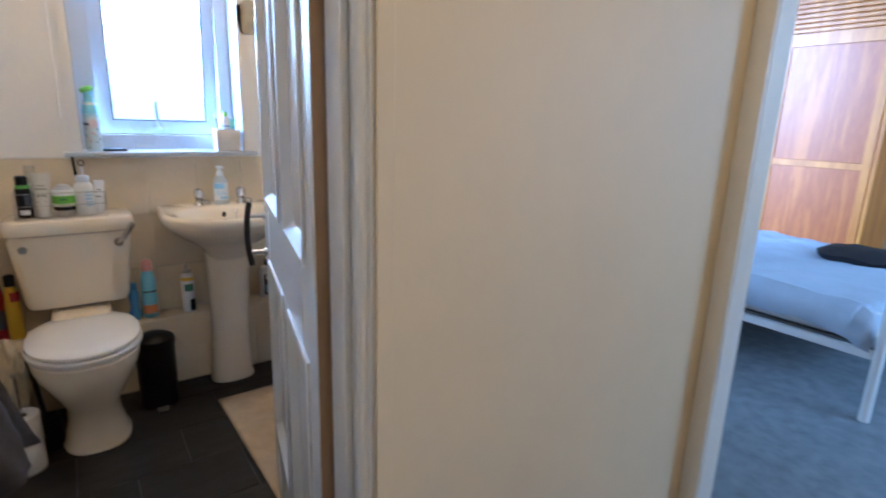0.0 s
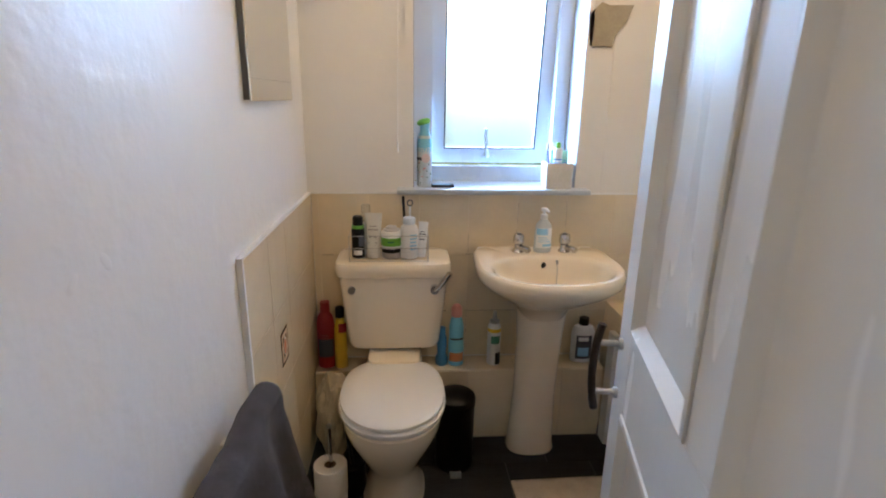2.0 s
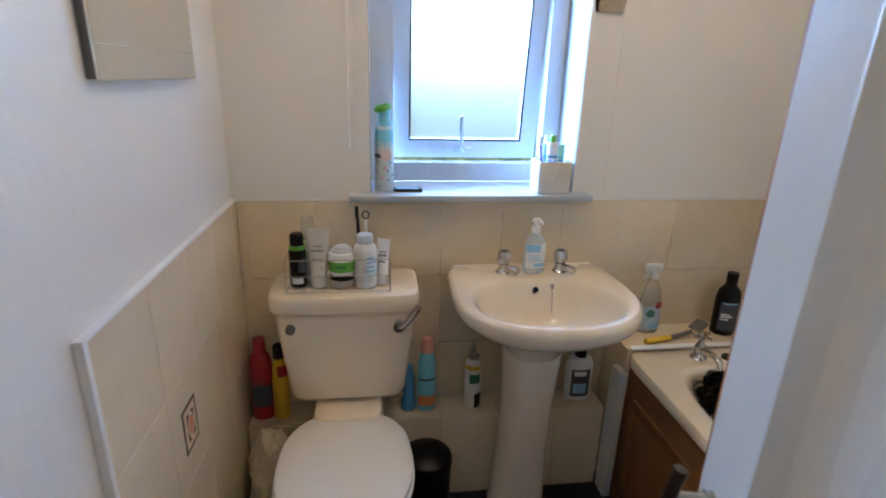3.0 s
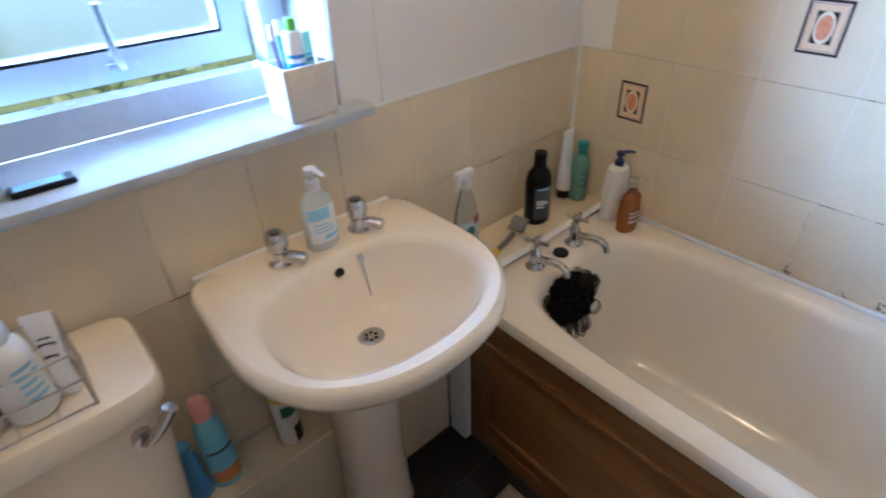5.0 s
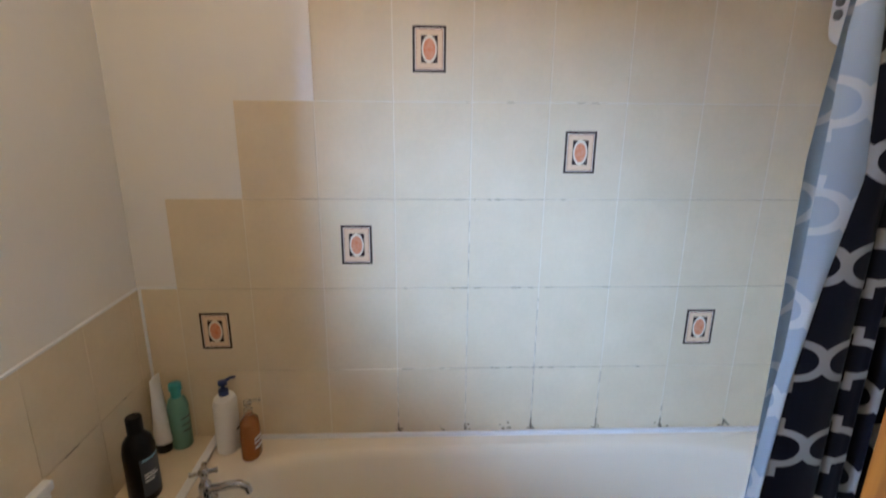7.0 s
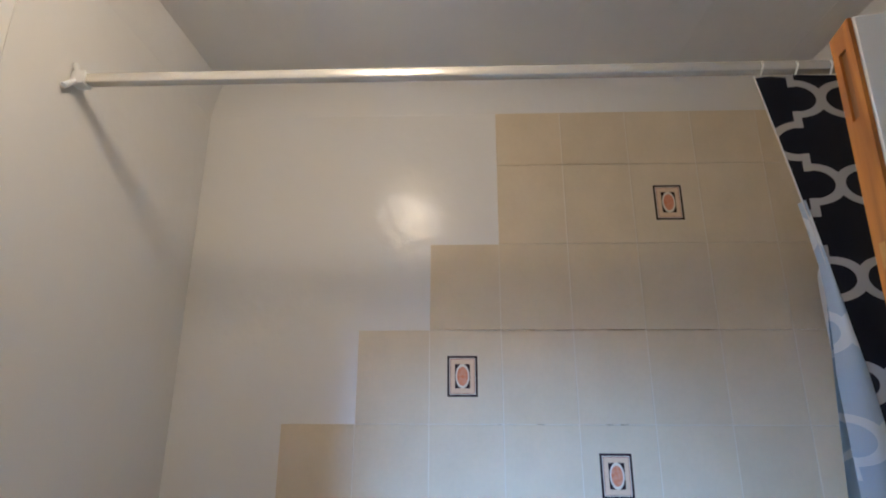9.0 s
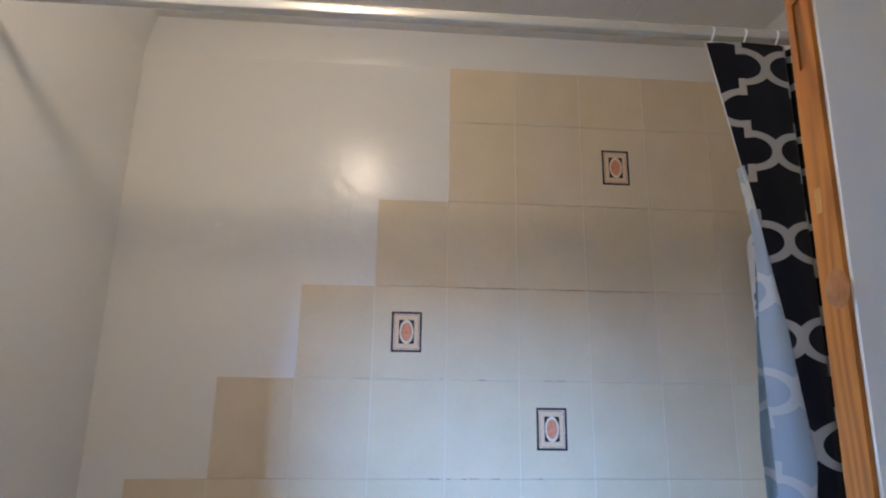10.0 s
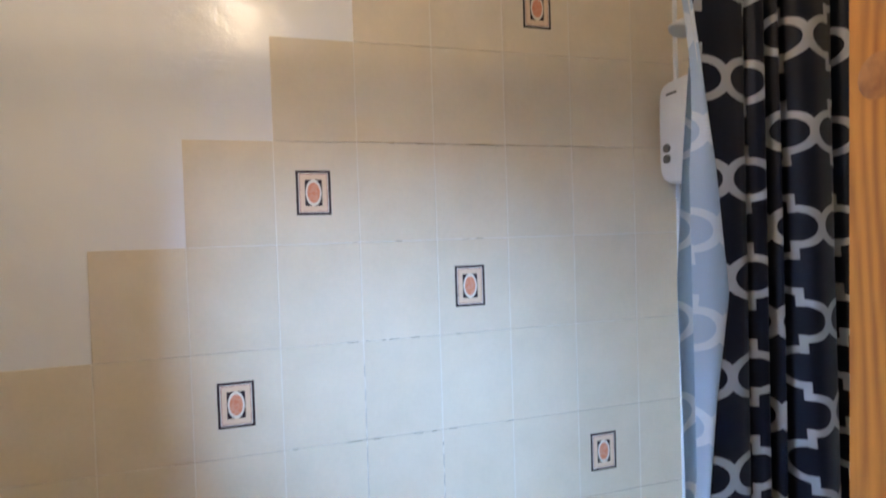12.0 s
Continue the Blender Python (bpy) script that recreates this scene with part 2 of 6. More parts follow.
M_TOWEL = mat("grey_towel", (0.066, 0.058, 0.064), 0.95, vary=0.2, grain=30.0, bump=1.0, bump_scale=420.0, sheen=0.15, spec=0.2)
M_MAT = mat("beige_bath_mat", (0.60, 0.49, 0.36), 0.95, vary=0.12, grain=18.0, bump=1.0, bump_scale=330.0)
M_CARPET = mat("grey_blue_carpet", (0.24, 0.28, 0.33), 0.95, vary=0.18, grain=14.0, bump=1.0, bump_scale=420.0)
M_HALLCARPET = mat("brown_hall_carpet", (0.22, 0.17, 0.13), 0.95, vary=0.15, grain=14.0, bump=1.0, bump_scale=420.0)
M_QUILT = mat("pale_quilt", (0.46, 0.55, 0.68), 0.9, vary=0.05, grain=10.0, bump=0.5, bump_scale=70.0)
M_CURTAIN = trellis("navy_trellis_print", (0.005, 0.006, 0.013), (0.38, 0.365, 0.345))
M_REVERSE = trellis("pale_reverse_of_print", (0.36, 0.46, 0.58), (0.66, 0.70, 0.74), 0.35)
M_EDGE_CLOTH = trellis("pale_turned_edge", (0.47, 0.55, 0.64), (0.72, 0.74, 0.76), 0.35)
M_HEM = mat("white_hem", (0.75, 0.75, 0.75), 0.7)
M_HEDGE = mat("hedge_leaf", (0.12, 0.16, 0.06), 0.6, vary=0.3, grain=8.0, second=(0.26, 0.26, 0.10))
M_LAWN = mat("lawn", (0.17, 0.20, 0.09), 0.9, vary=0.3, grain=3.0, second=(0.16, 0.16, 0.06))


def plastic(name, colour, rough=0.3, **kw):
    return mat(name, colour, rough, vary=0.03, grain=20.0, **kw)


P_WHITE = plastic("white_plastic", (0.78, 0.79, 0.80))
P_GREYWHITE = plastic("pale_grey_plastic", (0.58, 0.58, 0.57))
P_CLEAR = mat("clear_plastic", (0.92, 0.94, 0.94), 0.10, vary=0.01, trans=0.9, ior=1.12)
P_LIQUID = mat("clear_soap", (0.82, 0.88, 0.90), 0.10, vary=0.02, trans=0.35, ior=1.33)
P_AMBER = mat("amber_soap", (0.52, 0.20, 0.06), 0.14, vary=0.04, trans=0.45, ior=1.33)
P_BLUE = plastic("blue_plastic", (0.06, 0.22, 0.46))
P_SKY = plastic("sky_blue_plastic", (0.22, 0.58, 0.74))
P_NAVY = plastic("navy_plastic", (0.012, 0.03, 0.13))
P_GREEN = plastic("lime_green_plastic", (0.16, 0.46, 0.06))
P_SAGE = plastic("sage_green_plastic", (0.13, 0.30, 0.24))
P_RED = plastic("red_plastic", (0.33, 0.018, 0.024))
P_YELLOW = plastic("yellow_plastic", (0.72, 0.47, 0.03))
P_ORANGE = plastic("orange_plastic", (0.68, 0.25, 0.10))
P_PINK = plastic("pink_plastic", (0.66, 0.30, 0.27))
P_GREY = plastic("grey_plastic", (0.11, 0.11, 0.105))
P_TEAL = plastic("teal_plastic", (0.04, 0.30, 0.32))
P_INK = plastic("label_ink", (0.06, 0.07, 0.10), 0.5)
P_LABELBLUE = plastic("pale_blue_label", (0.30, 0.58, 0.78), 0.4)
P_DARKGREEN = plastic("dark_green_label", (0.03, 0.16, 0.10), 0.4)
P_BAG = mat("thin_carrier_bag", (0.62, 0.55, 0.42), 0.4, vary=0.12, grain=16.0)
P_PAPER = mat("tissue_paper", (0.80, 0.77, 0.71), 0.95, vary=0.04, grain=40, bump=0.3, bump_scale=300)
P_STONE = mat("marbled_stone_pot", (0.68, 0.66, 0.62), 0.3, vary=0.12, grain=14.0, second=(0.50, 0.47, 0.42))
P_SHEER = mat("sheer_black_net", (0.012, 0.010, 0.009), 0.6, vary=0.1, grain=30, spec=0.2)
P_SHEER.node_tree.nodes["Principled BSDF"].inputs["Alpha"].default_value = 0.5
P_MESH = mat("black_nylon_net", (0.004, 0.004, 0.004), 0.7, vary=0.1, grain=30, spec=0.1)
P_VINYL = mat("milky_vinyl_mat", (0.74, 0.76, 0.82), 0.3, vary=0.03, grain=12.0)
P_BRONZE = mat("dark_bronze_handle", (0.035, 0.022, 0.016), 0.4, 0.5, vary=0.2, grain=60)


# ---- mesh helpers ----
def part(name, bm, material, parent=None, label="", smooth=True):
    """Links a bmesh as one mesh object, under a thing or a part."""
    bmesh.ops.recalc_face_normals(bm, faces=bm.faces)
    me = bpy.data.meshes.new(name)
    bm.to_mesh(me)
    bm.free()
    me.materials.append(material)
    if smooth:
        me.polygons.foreach_set("use_smooth", [True] * len(me.polygons))
        me.set_sharp_from_angle(angle=radians(38))
    ob = new(name, me)
    if parent is not None:
        ob.parent = parent
    if label:
        tagged(ob, label)
    return ob


def thing(name, label, category, group="", kind="", at=(0, 0, 0), rz=0.0, rx=0.0):
    ob = new(name)
    ob.matrix_world = pose(*at, rx, 0, rz)
    ob.empty_display_size = 0.05
    return tagged(ob, label, category, group, kind)


def box(bm, x0, x1, y0, y1, z0, z1, bevel=0.0, seg=2):
    made = bmesh.ops.create_cube(bm, size=1.0)["verts"]
    for v in made:
        v.co = Vector(((x0 + x1) / 2 + v.co.x * (x1 - x0), (y0 + y1) / 2 + v.co.y * (y1 - y0), (z0 + z1) / 2 + v.co.z * (z1 - z0)))
    if bevel:
        edges = list({e for v in made for e in v.link_edges})
        bmesh.ops.bevel(bm, geom=edges, offset=bevel, segments=seg, affect="EDGES", profile=0.5)
    return bm


def boxed(x0, x1, y0, y1, z0, z1, bevel=0.0, seg=2):
    return box(bmesh.new(), x0, x1, y0, y1, z0, z1, bevel, seg)


def loft(rings, cap0=True, cap1=True, closed=True, bm=None):
    bm = bm or bmesh.new()
    rows = [[bm.verts.new(p) for p in r] for r in rings]
    n = len(rows[0])
    for a, b in zip(rows, rows[1:]):
        for i in range(n if closed else n - 1):
            bm.faces.new((a[i], a[(i + 1) % n], b[(i + 1) % n], b[i]))
    if closed and cap0:
        bm.faces.new(rows[0])
    if closed and cap1:
        bm.faces.new(rows[-1])
    return bm


def oval(cx, cy, z, rx, ry, n=2.0, count=40, back=None):
    """A superellipse; back: another exponent for the half that faces +y."""
    pts = []
    for i in range(count):
        a = 2 * math.pi * i / count
        c, s = math.cos(a), math.sin(a)
        k = back if back and s > 0 else n
        pts.append(Vector((cx + rx * math.copysign(abs(c) ** (2 / k), c), cy + ry * math.copysign(abs(s) ** (2 / k), s), z)))
    return pts


def lathe(profile, seg=24, cx=0.0, cy=0.0, z0=0.0, sx=1.0, sy=1.0):
    """profile: (radius, height) from the foot to the top."""
    return loft([oval(cx, cy, z0 + h, max(r, 0.0004) * sx, max(r, 0.0004) * sy, 2.0, seg) for r, h in profile])


def tube(points, r, seg=10, bm=None, r1=None):
    pts = [Vector(p) for p in points]
    rings = []
    side = None
    for i, p in enumerate(pts):
        d = (pts[min(i + 1, len(pts) - 1)] - pts[max(i - 1, 0)]).normalized()
        if side is None:
            side = d.orthogonal().normalized()
        side = (side - d * side.dot(d)).normalized()
        up = d.cross(side)
        k = r if r1 is None else r + (r1 - r) * i / (len(pts) - 1)
        rings.append([p + (side * math.cos(2 * math.pi * j / seg) + up * math.sin(2 * math.pi * j / seg)) * k for j in range(seg)])
    return loft(rings, bm=bm)


def arc(p0, p1, p2, n=8):
    """Points on a soft bend from p0 to p2 that leans on p1."""
    a, b, c = Vector(p0), Vector(p1), Vector(p2)
    return [a * (1 - t) ** 2 + b * 2 * t * (1 - t) + c * t * t for t in (i / n for i in range(n + 1))]


def turned(bm, m):
    bmesh.ops.transform(bm, matrix=m, verts=bm.verts)
    return bm


# ---- structure ----
XL, XR, YW, YE = 0.115, 2.006, 2.050, 0.185
YH, YD = -0.027, 0.112
XH = 1.68
CEIL = 2.555


def structure(name, bms, material, label):
    ob = part(name, bms, material, None, smooth=False)
    return tagged(ob, label, "wall" if name.startswith("wall") else name.split("_")[0], "", "structure")


def slabs(*spans):
    bm = bmesh.new()
    for s in spans:
        box(bm, *s)
    return bm


# window opening
WX0, WX1, WZ0, WZ1 = 0.532, 1.180, 1.065, 2.02
wall_window = structure("wall_window", slabs((-0.2, WX0, YW, 2.36, 0, CEIL), (WX1, 2.15, YW, 2.36, 0, CEIL), (WX0, WX1, YW, 2.36, 0, WZ0 - 0.02),
                                             (WX0, WX1, YW, 2.36, WZ1, CEIL)), M_PAINT, "white gloss painted wall with a deep window opening")
wall_right = structure("wall_right", slabs((XR, 2.15, 0.125, YW, 0, CEIL)), M_PAINT, "white painted bathroom wall stepped over cream tiles")
wall_left = structure("wall_left", slabs((-0.05, XL, -1.9, YW, 0, CEIL)), M_PAINT_WORN, "white gloss painted wall beside the toilet")
DX0, DX1, DZ = XL + 0.035, 0.790, 1.965
wall_door = structure("wall_door", slabs((DX1 + 0.03, 1.355, YH + 0.006, YD, 0, CEIL), (1.355, XH + 0.07, YH + 0.006, YE - 0.012, 0, CEIL), (XH + 0.07, XR, 0.125, YE - 0.012, 0, CEIL), (XL, DX1 + 0.03, YH + 0.006, YD, DZ + 0.03, CEIL)), M_PAINT, "white painted partition wall with the bathroom doorway")
wall_hall = structure("wall_hall", slabs((DX1 + 0.03, XH, YH - 0.008, YH + 0.0055, 0, CEIL), (XL, DX1 + 0.03, YH - 0.008, YH + 0.0055, DZ + 0.03, CEIL)), M_HALL, "cream painted hallway wall beside the bathroom door")
ceiling = structure("ceiling", slabs((XL, XR, YD, YW, CEIL, CEIL + 0.08), (XL, XR, 0.930, 0.934, CEIL - 0.0015, CEIL - 0.0002), (XL, XR, 0.620, 0.624, CEIL - 0.0015, CEIL - 0.0002), (XL, XR, 0.310, 0.314, CEIL - 0.0015, CEIL - 0.0002)), M_CEIL, "white painted bathroom ceiling")
floor = structure("floor", slabs((XL, XR, YH, YW, -0.08, -0.004)), M_JOINT, "dark slate-look tiled bathroom floor")


rng = random.Random(21)
bm = bmesh.new()
for k in range(16):
    y, z, r = rng.uniform(0.3, 1.9), rng.uniform(1.15, 2.2), rng.uniform(0.006, 0.02)
    bmesh.ops.create_uvsphere(bm, u_segments=10, v_segments=6, radius=1.0, matrix=Matrix.Translation((XL - 0.0004, y, z)) @ Matrix.Rotation(rng.uniform(0, 3), 4, "X") @ Matrix.Diagonal((0.0010, r, r * 0.45, 1)))
tagged(part("blister", bm, M_PAINT_WORN, wall_left, "small blisters in the old paint"), kind="stuff")


def coving(name, p0, p1, inward):
    """A concave plaster cove between wall and ceiling."""
    c, h, d = 0.0865, 0.055, Vector(inward)
    prof = [(h - h * (0.4 * math.cos(a) + 0.6 * (1 - i / 10)), -c + c * (0.4 * math.sin(a) + 0.6 * i / 10)) for i, a in ((i, math.pi / 2 * i / 10) for i in range(11))]
    prof += [(0.0, 0.0)]
    rows = [[Vector(p) + d * u + Vector((0, 0, CEIL + v)) for u, v in prof] for p in (p0, p1)]
    ob = part(name, loft(rows), M_PAINT)
    return tagged(ob, "white plaster coving along the ceiling", "coving", "", "structure")


coving("coving", (XR, YE - 0.012, 0), (XR, YW, 0), (-1, 0, 0))
coving("coving", (XL, YW, 0), (XR, YW, 0), (0, -1, 0))
coving("coving", (XL, YE - 0.012, 0), (XL, YW, 0), (1, 0, 0))
coving("coving", (XL, YE - 0.012, 0), (XR, YE - 0.012, 0), (0, 1, 0))


# ---- doorway and door ----
def trim(name, bm, label, category="trim", material=M_TRIM):
    return tagged(part(name, bm, material), label, category, "", "structure")


LY = 0.086
trim("door_lining", slabs((DX1, DX1 + 0.0295, YH - 0.004, LY, 0, DZ), (DX0 - 0.034, DX0, YH - 0.004, LY, 0, DZ), (DX0 - 0.034, DX1 + 0.0295, YH - 0.004, LY, DZ, DZ + 0.0295)), "white painted door lining")
trim("door_stop", boxed(DX1 - 0.013, DX1 - 0.0004, 0.026, LY - 0.010, 0, DZ - 0.001, 0.003, 2), "white painted door stop")
trim("door_stop", boxed(DX0 + 0.0004, DX0 + 0.013, 0.026, LY - 0.010, 0, DZ - 0.001, 0.003, 2), "white painted door stop")


def half_round(x0, y0, y1, depth, z1):
    """An upright bead whose rounded face looks towards -x."""
    c, r = (y0 + y1) / 2, (y1 - y0) / 2
    prof = [(x0 - depth * math.sin(math.pi * i / 10), c - r * math.cos(math.pi * i / 10)) for i in range(11)]
    return loft([[Vector((x, y, z)) for x, y in prof] for z in (0, z1)])


trim("lining_bead", half_round(DX1 - 0.0004, -0.020, 0.012, 0.009, DZ - 0.001), "white rounded bead along the door lining", "trim")
trim("plaster_edge", boxed(DX1 + 0.004, DX1 + 0.030, YH - 0.0125, YH - 0.0083, 0, DZ + 0.03, 0.002, 1), "cream plaster edge beside the door lining", "trim", M_HALL)
trim("architrave", slabs((DX0 - 0.03, DX1 + 0.03, YH - 0.026, YH - 0.0085, DZ + 0.031, DZ + 0.085)), "white moulded architrave over the bathroom door")
trim("threshold", slabs((DX0, DX1, YH - 0.01, YD, -0.004, 0.006)), "worn threshold strip in the doorway", material=M_STEEL)

HINGE, SWING, LEAF, TOP = (0.7982, 0.0927, 0.0), -11.77, 0.853, 1.924
door = thing("door", "open white four-panel door with bare pine edge", "door", "", "structure", HINGE, SWING, 0.75)


def panel_door():
    t, z0 = 0.036, 0.012
    stiles = ((0.0, 0.082), (0.345, 0.440), (0.752, LEAF - 0.0035))
    rails = ((z0, 0.30), (0.83, 1.0), (1.835, TOP))
    for y0, y1 in (stiles[0], stiles[2]):
        part("stile", boxed(-t, 0, y0, y1, z0, TOP, 0.002, 1), M_DOOR, door)
    for za, zb in rails:
        part("rail", boxed(-t + 0.0004, -0.0004, stiles[0][1], stiles[2][0], za, zb, 0.001, 1), M_DOOR, door)
    for za, zb in ((rails[0][1], rails[1][0]), (rails[1][1], rails[2][0])):
        part("muntin", boxed(-t + 0.0004, -0.0004, stiles[1][0], stiles[1][1], za, zb, 0.001, 1), M_DOOR, door)
        for ya, yb in ((stiles[0][1], stiles[1][0]), (stiles[1][1], stiles[2][0])):
            pan = part("panel", boxed(-t / 2 - 0.005, -t / 2 + 0.005, ya, yb, za, zb), M_DOOR, door)
            for face, sgn in ((-t, 1), (0.0, -1)):
                prof = [(0.0, 0.0), (0.0, -0.004), (0.006, -0.006), (0.010, -0.002), (0.020, 0.006), (0.026, 0.013), (0.026, 0.015)]
                rows = []
                for u, v in prof:
                    x = face + sgn * v
                    rows.append([Vector((x, ya + u, za + u)), Vector((x, yb - u, za + u)), Vector((x, yb - u, zb - u)), Vector((x, ya + u, zb - u))])
                part("moulding", loft(rows, False, False), M_DOOR, pan)
    part("hinge_edge", boxed(-t + 0.001, -0.001, -0.0016, 0.0, z0, TOP - 0.001), M_HINGE_EDGE, door, "brown hinge edge of the door", smooth=False)
    # bare leading edge with an old mortice
    y0, y1 = LEAF - 0.0035, LEAF
    bm = slabs((-t + 0.001, -0.001, y0, y1, z0, 1.833), (-t + 0.001, -0.001, y0, y1, 1.900, TOP - 0.001), (-t + 0.001, -t + 0.013, y0, y1, 1.833, 1.900), (-0.011, -0.001, y0, y1, 1.833, 1.900))
    part("leading_edge", bm, M_EDGE, door, "bare pine leading edge with a mortice", smooth=False)
    part("mortice", slabs((-t + 0.012, -0.010, y0 + 0.0005, y0 + 0.0012, 1.832, 1.901)), wood("dark_cut_pine", (0.30, 0.13, 0.03), (0.16, 0.06, 0.015), "z"), door, smooth=False)
    part("knot", lathe([(0.016, 0), (0.014, 0.0006), (0.0, 0.0008)], 16), wood("pine_knot", (0.34, 0.13, 0.03), (0.16, 0.05, 0.012), "y"), door).matrix_local = pose(-t + 0.012, y1, 1.636, -90, 0, 0)
    part("filler_patch", boxed(-0.019, -0.010, y1, y1 + 0.0005, 1.700, 1.722, 0.0002, 1), mat("pale_wood_filler", (0.54, 0.28, 0.07), 0.6, vary=0.15, grain=60), door, smooth=False)
    # pull handle on the hall face
    HY = 0.815
    grip = part("handle", tube(arc((-t - 0.042, HY, 0.80), (-t - 0.062, HY, 0.89), (-t - 0.042, HY, 0.985), 12), 0.0085, 10), P_BRONZE, door, "dark bronze pull handle")
    for z in (0.838, 0.945):
        part("standoff", tube([(-t - 0.050, HY, z), (-t - 0.012, HY, z), (-t - 0.006, HY, z)], 0.006, 10), M_STEEL, grip)
        part("rose", tube([(-t - 0.008, HY, z), (-t, HY, z)], 0.011, 14), M_STEEL, grip)
    for z in (0.25, 1.0, 1.72):
        part("hinge", boxed(-t * 0.6, -0.001, -0.0012, 0.0004, z, z + 0.075), M_DOOR, door, smooth=False)


panel_door()


# ---- toilet ----
def rounded_box(x0, x1, y0, y1, z0, z1, r, n=5.0, top_in=0.0, bottom_in=0.0, count=48, dome=0.0):
    cx, cy, rx, ry = (x0 + x1) / 2, (y0 + y1) / 2, (x1 - x0) / 2, (y1 - y0) / 2
    rings = [oval(cx, cy, z0, rx - bottom_in - r, ry - bottom_in * 0.3 - r, n, count), oval(cx, cy, z0 + r * 0.3, rx - bottom_in - r * 0.3, ry - bottom_in * 0.3 - r * 0.3, n, count),
             oval(cx, cy, z0 + r, rx - bottom_in, ry - bottom_in * 0.3, n, count), oval(cx, cy, z1 - r, rx - top_in, ry - top_in, n, count),
             oval(cx, cy, z1 - r * 0.3, rx - top_in - r * 0.3, ry - top_in - r * 0.3, n, count), oval(cx, cy, z1, rx - top_in - r, ry - top_in - r, n, count)]
    if dome:
        rings.append(oval(cx, cy, z1 + dome, (rx - r) * 0.5, (ry - r) * 0.5, n, count))
    return loft(rings)


TX = 0.455
toilet = thing("toilet", "ivory close-coupled ceramic toilet with lid down", "toilet", at=(TX, 1.6, 0))


def local(bm, at):
    return turned(bm, Matrix.Translation(-Vector(at)))


def build_toilet():
    o = (TX, 1.6, 0)
    pan = [oval(TX, 1.635, 0.0, 0.112, 0.145, 2.6), oval(TX, 1.635, 0.012, 0.114, 0.147, 2.6), oval(TX, 1.637, 0.03, 0.104, 0.140, 2.5), oval(TX, 1.63, 0.12, 0.088, 0.130, 2.4),
           oval(TX, 1.61, 0.18, 0.092, 0.145, 2.3), oval(TX, 1.60, 0.25, 0.125, 0.185, 2.2), oval(TX, 1.595, 0.32, 0.160, 0.215, 2.2, back=3), oval(TX, 1.595, 0.36, 0.172, 0.225, 2.2, back=3),
           oval(TX, 1.595, 0.385, 0.174, 0.227, 2.2, back=3), oval(TX, 1.595, 0.392, 0.168, 0.220, 2.2, back=3)]
    part("pan", local(loft(pan), o), M_WARE, toilet)
    part("neck", local(rounded_box(TX - 0.105, TX + 0.105, 1.76, 2.0, 0.25, 0.455, 0.02, 6), o), M_WARE, toilet)
    seat = [oval(TX, 1.592, 0.394, 0.178, 0.222, 2.15, back=2.7), oval(TX, 1.592, 0.402, 0.183, 0.227, 2.15, back=2.7), oval(TX, 1.592, 0.412, 0.183, 0.227, 2.15, back=2.7), oval(TX, 1.592, 0.416, 0.177, 0.222, 2.15, back=2.7)]
    part("seat", local(loft(seat), o), M_SEAT, toilet, "white plastic toilet seat")
    lid = [oval(TX, 1.592, 0.419, 0.172, 0.218, 2.1, back=2.7), oval(TX, 1.592, 0.424, 0.179, 0.224, 2.1, back=2.7), oval(TX, 1.592, 0.434, 0.178, 0.223, 2.1, back=2.7),
           oval(TX, 1.592, 0.441, 0.166, 0.212, 2.1, back=2.7), oval(TX, 1.592, 0.444, 0.12, 0.16, 2.1, back=2.6), oval(TX, 1.592, 0.445, 0.05, 0.07, 2.1)]
    part("lid", local(loft(lid), o), M_SEAT, toilet, "closed white plastic toilet lid")
    for sx in (-0.075, 0.075):
        part("hinge", local(rounded_box(TX + sx - 0.02, TX + sx + 0.02, 1.785, 1.825, 0.392, 0.43, 0.008, 3, count=16), o), M_SEAT, toilet)
    part("cistern", local(rounded_box(TX - 0.205, TX + 0.205, 1.822, 2.036, 0.462, 0.772, 0.03, 6, 0.0, 0.028), o), M_WARE, toilet)
    part("cistern_lid", local(rounded_box(TX - 0.217, TX + 0.217, 1.800, 2.038, 0.765, 0.826, 0.016, 7, 0.0, 0.0, dome=0.004), o), M_WARE, toilet)
    part("blanking_plug", local(tube([(0.300, 1.826, 0.718), (0.300, 1.815, 0.718), (0.300, 1.8135, 0.718)], 0.014, 16), o), M_STEEL, toilet)
    lever = part("flush_lever", local(tube([(0.608, 1.83, 0.722), (0.608, 1.806, 0.722), (0.608, 1.803, 0.722)], 0.0165, 16), o), M_CHROME, toilet, "chrome flush lever")
    part("arm", local(tube(arc((0.608, 1.804, 0.722), (0.622, 1.782, 0.734), (0.660, 1.768, 0.800), 8), 0.007, 10, r1=0.0115), o), M_CHROME, lever)


build_toilet()


# ---- basin ----
BX = 1.030
basin = thing("basin", "ivory ceramic pedestal basin with two pillar taps", "basin", at=(BX, 1.80, 0))


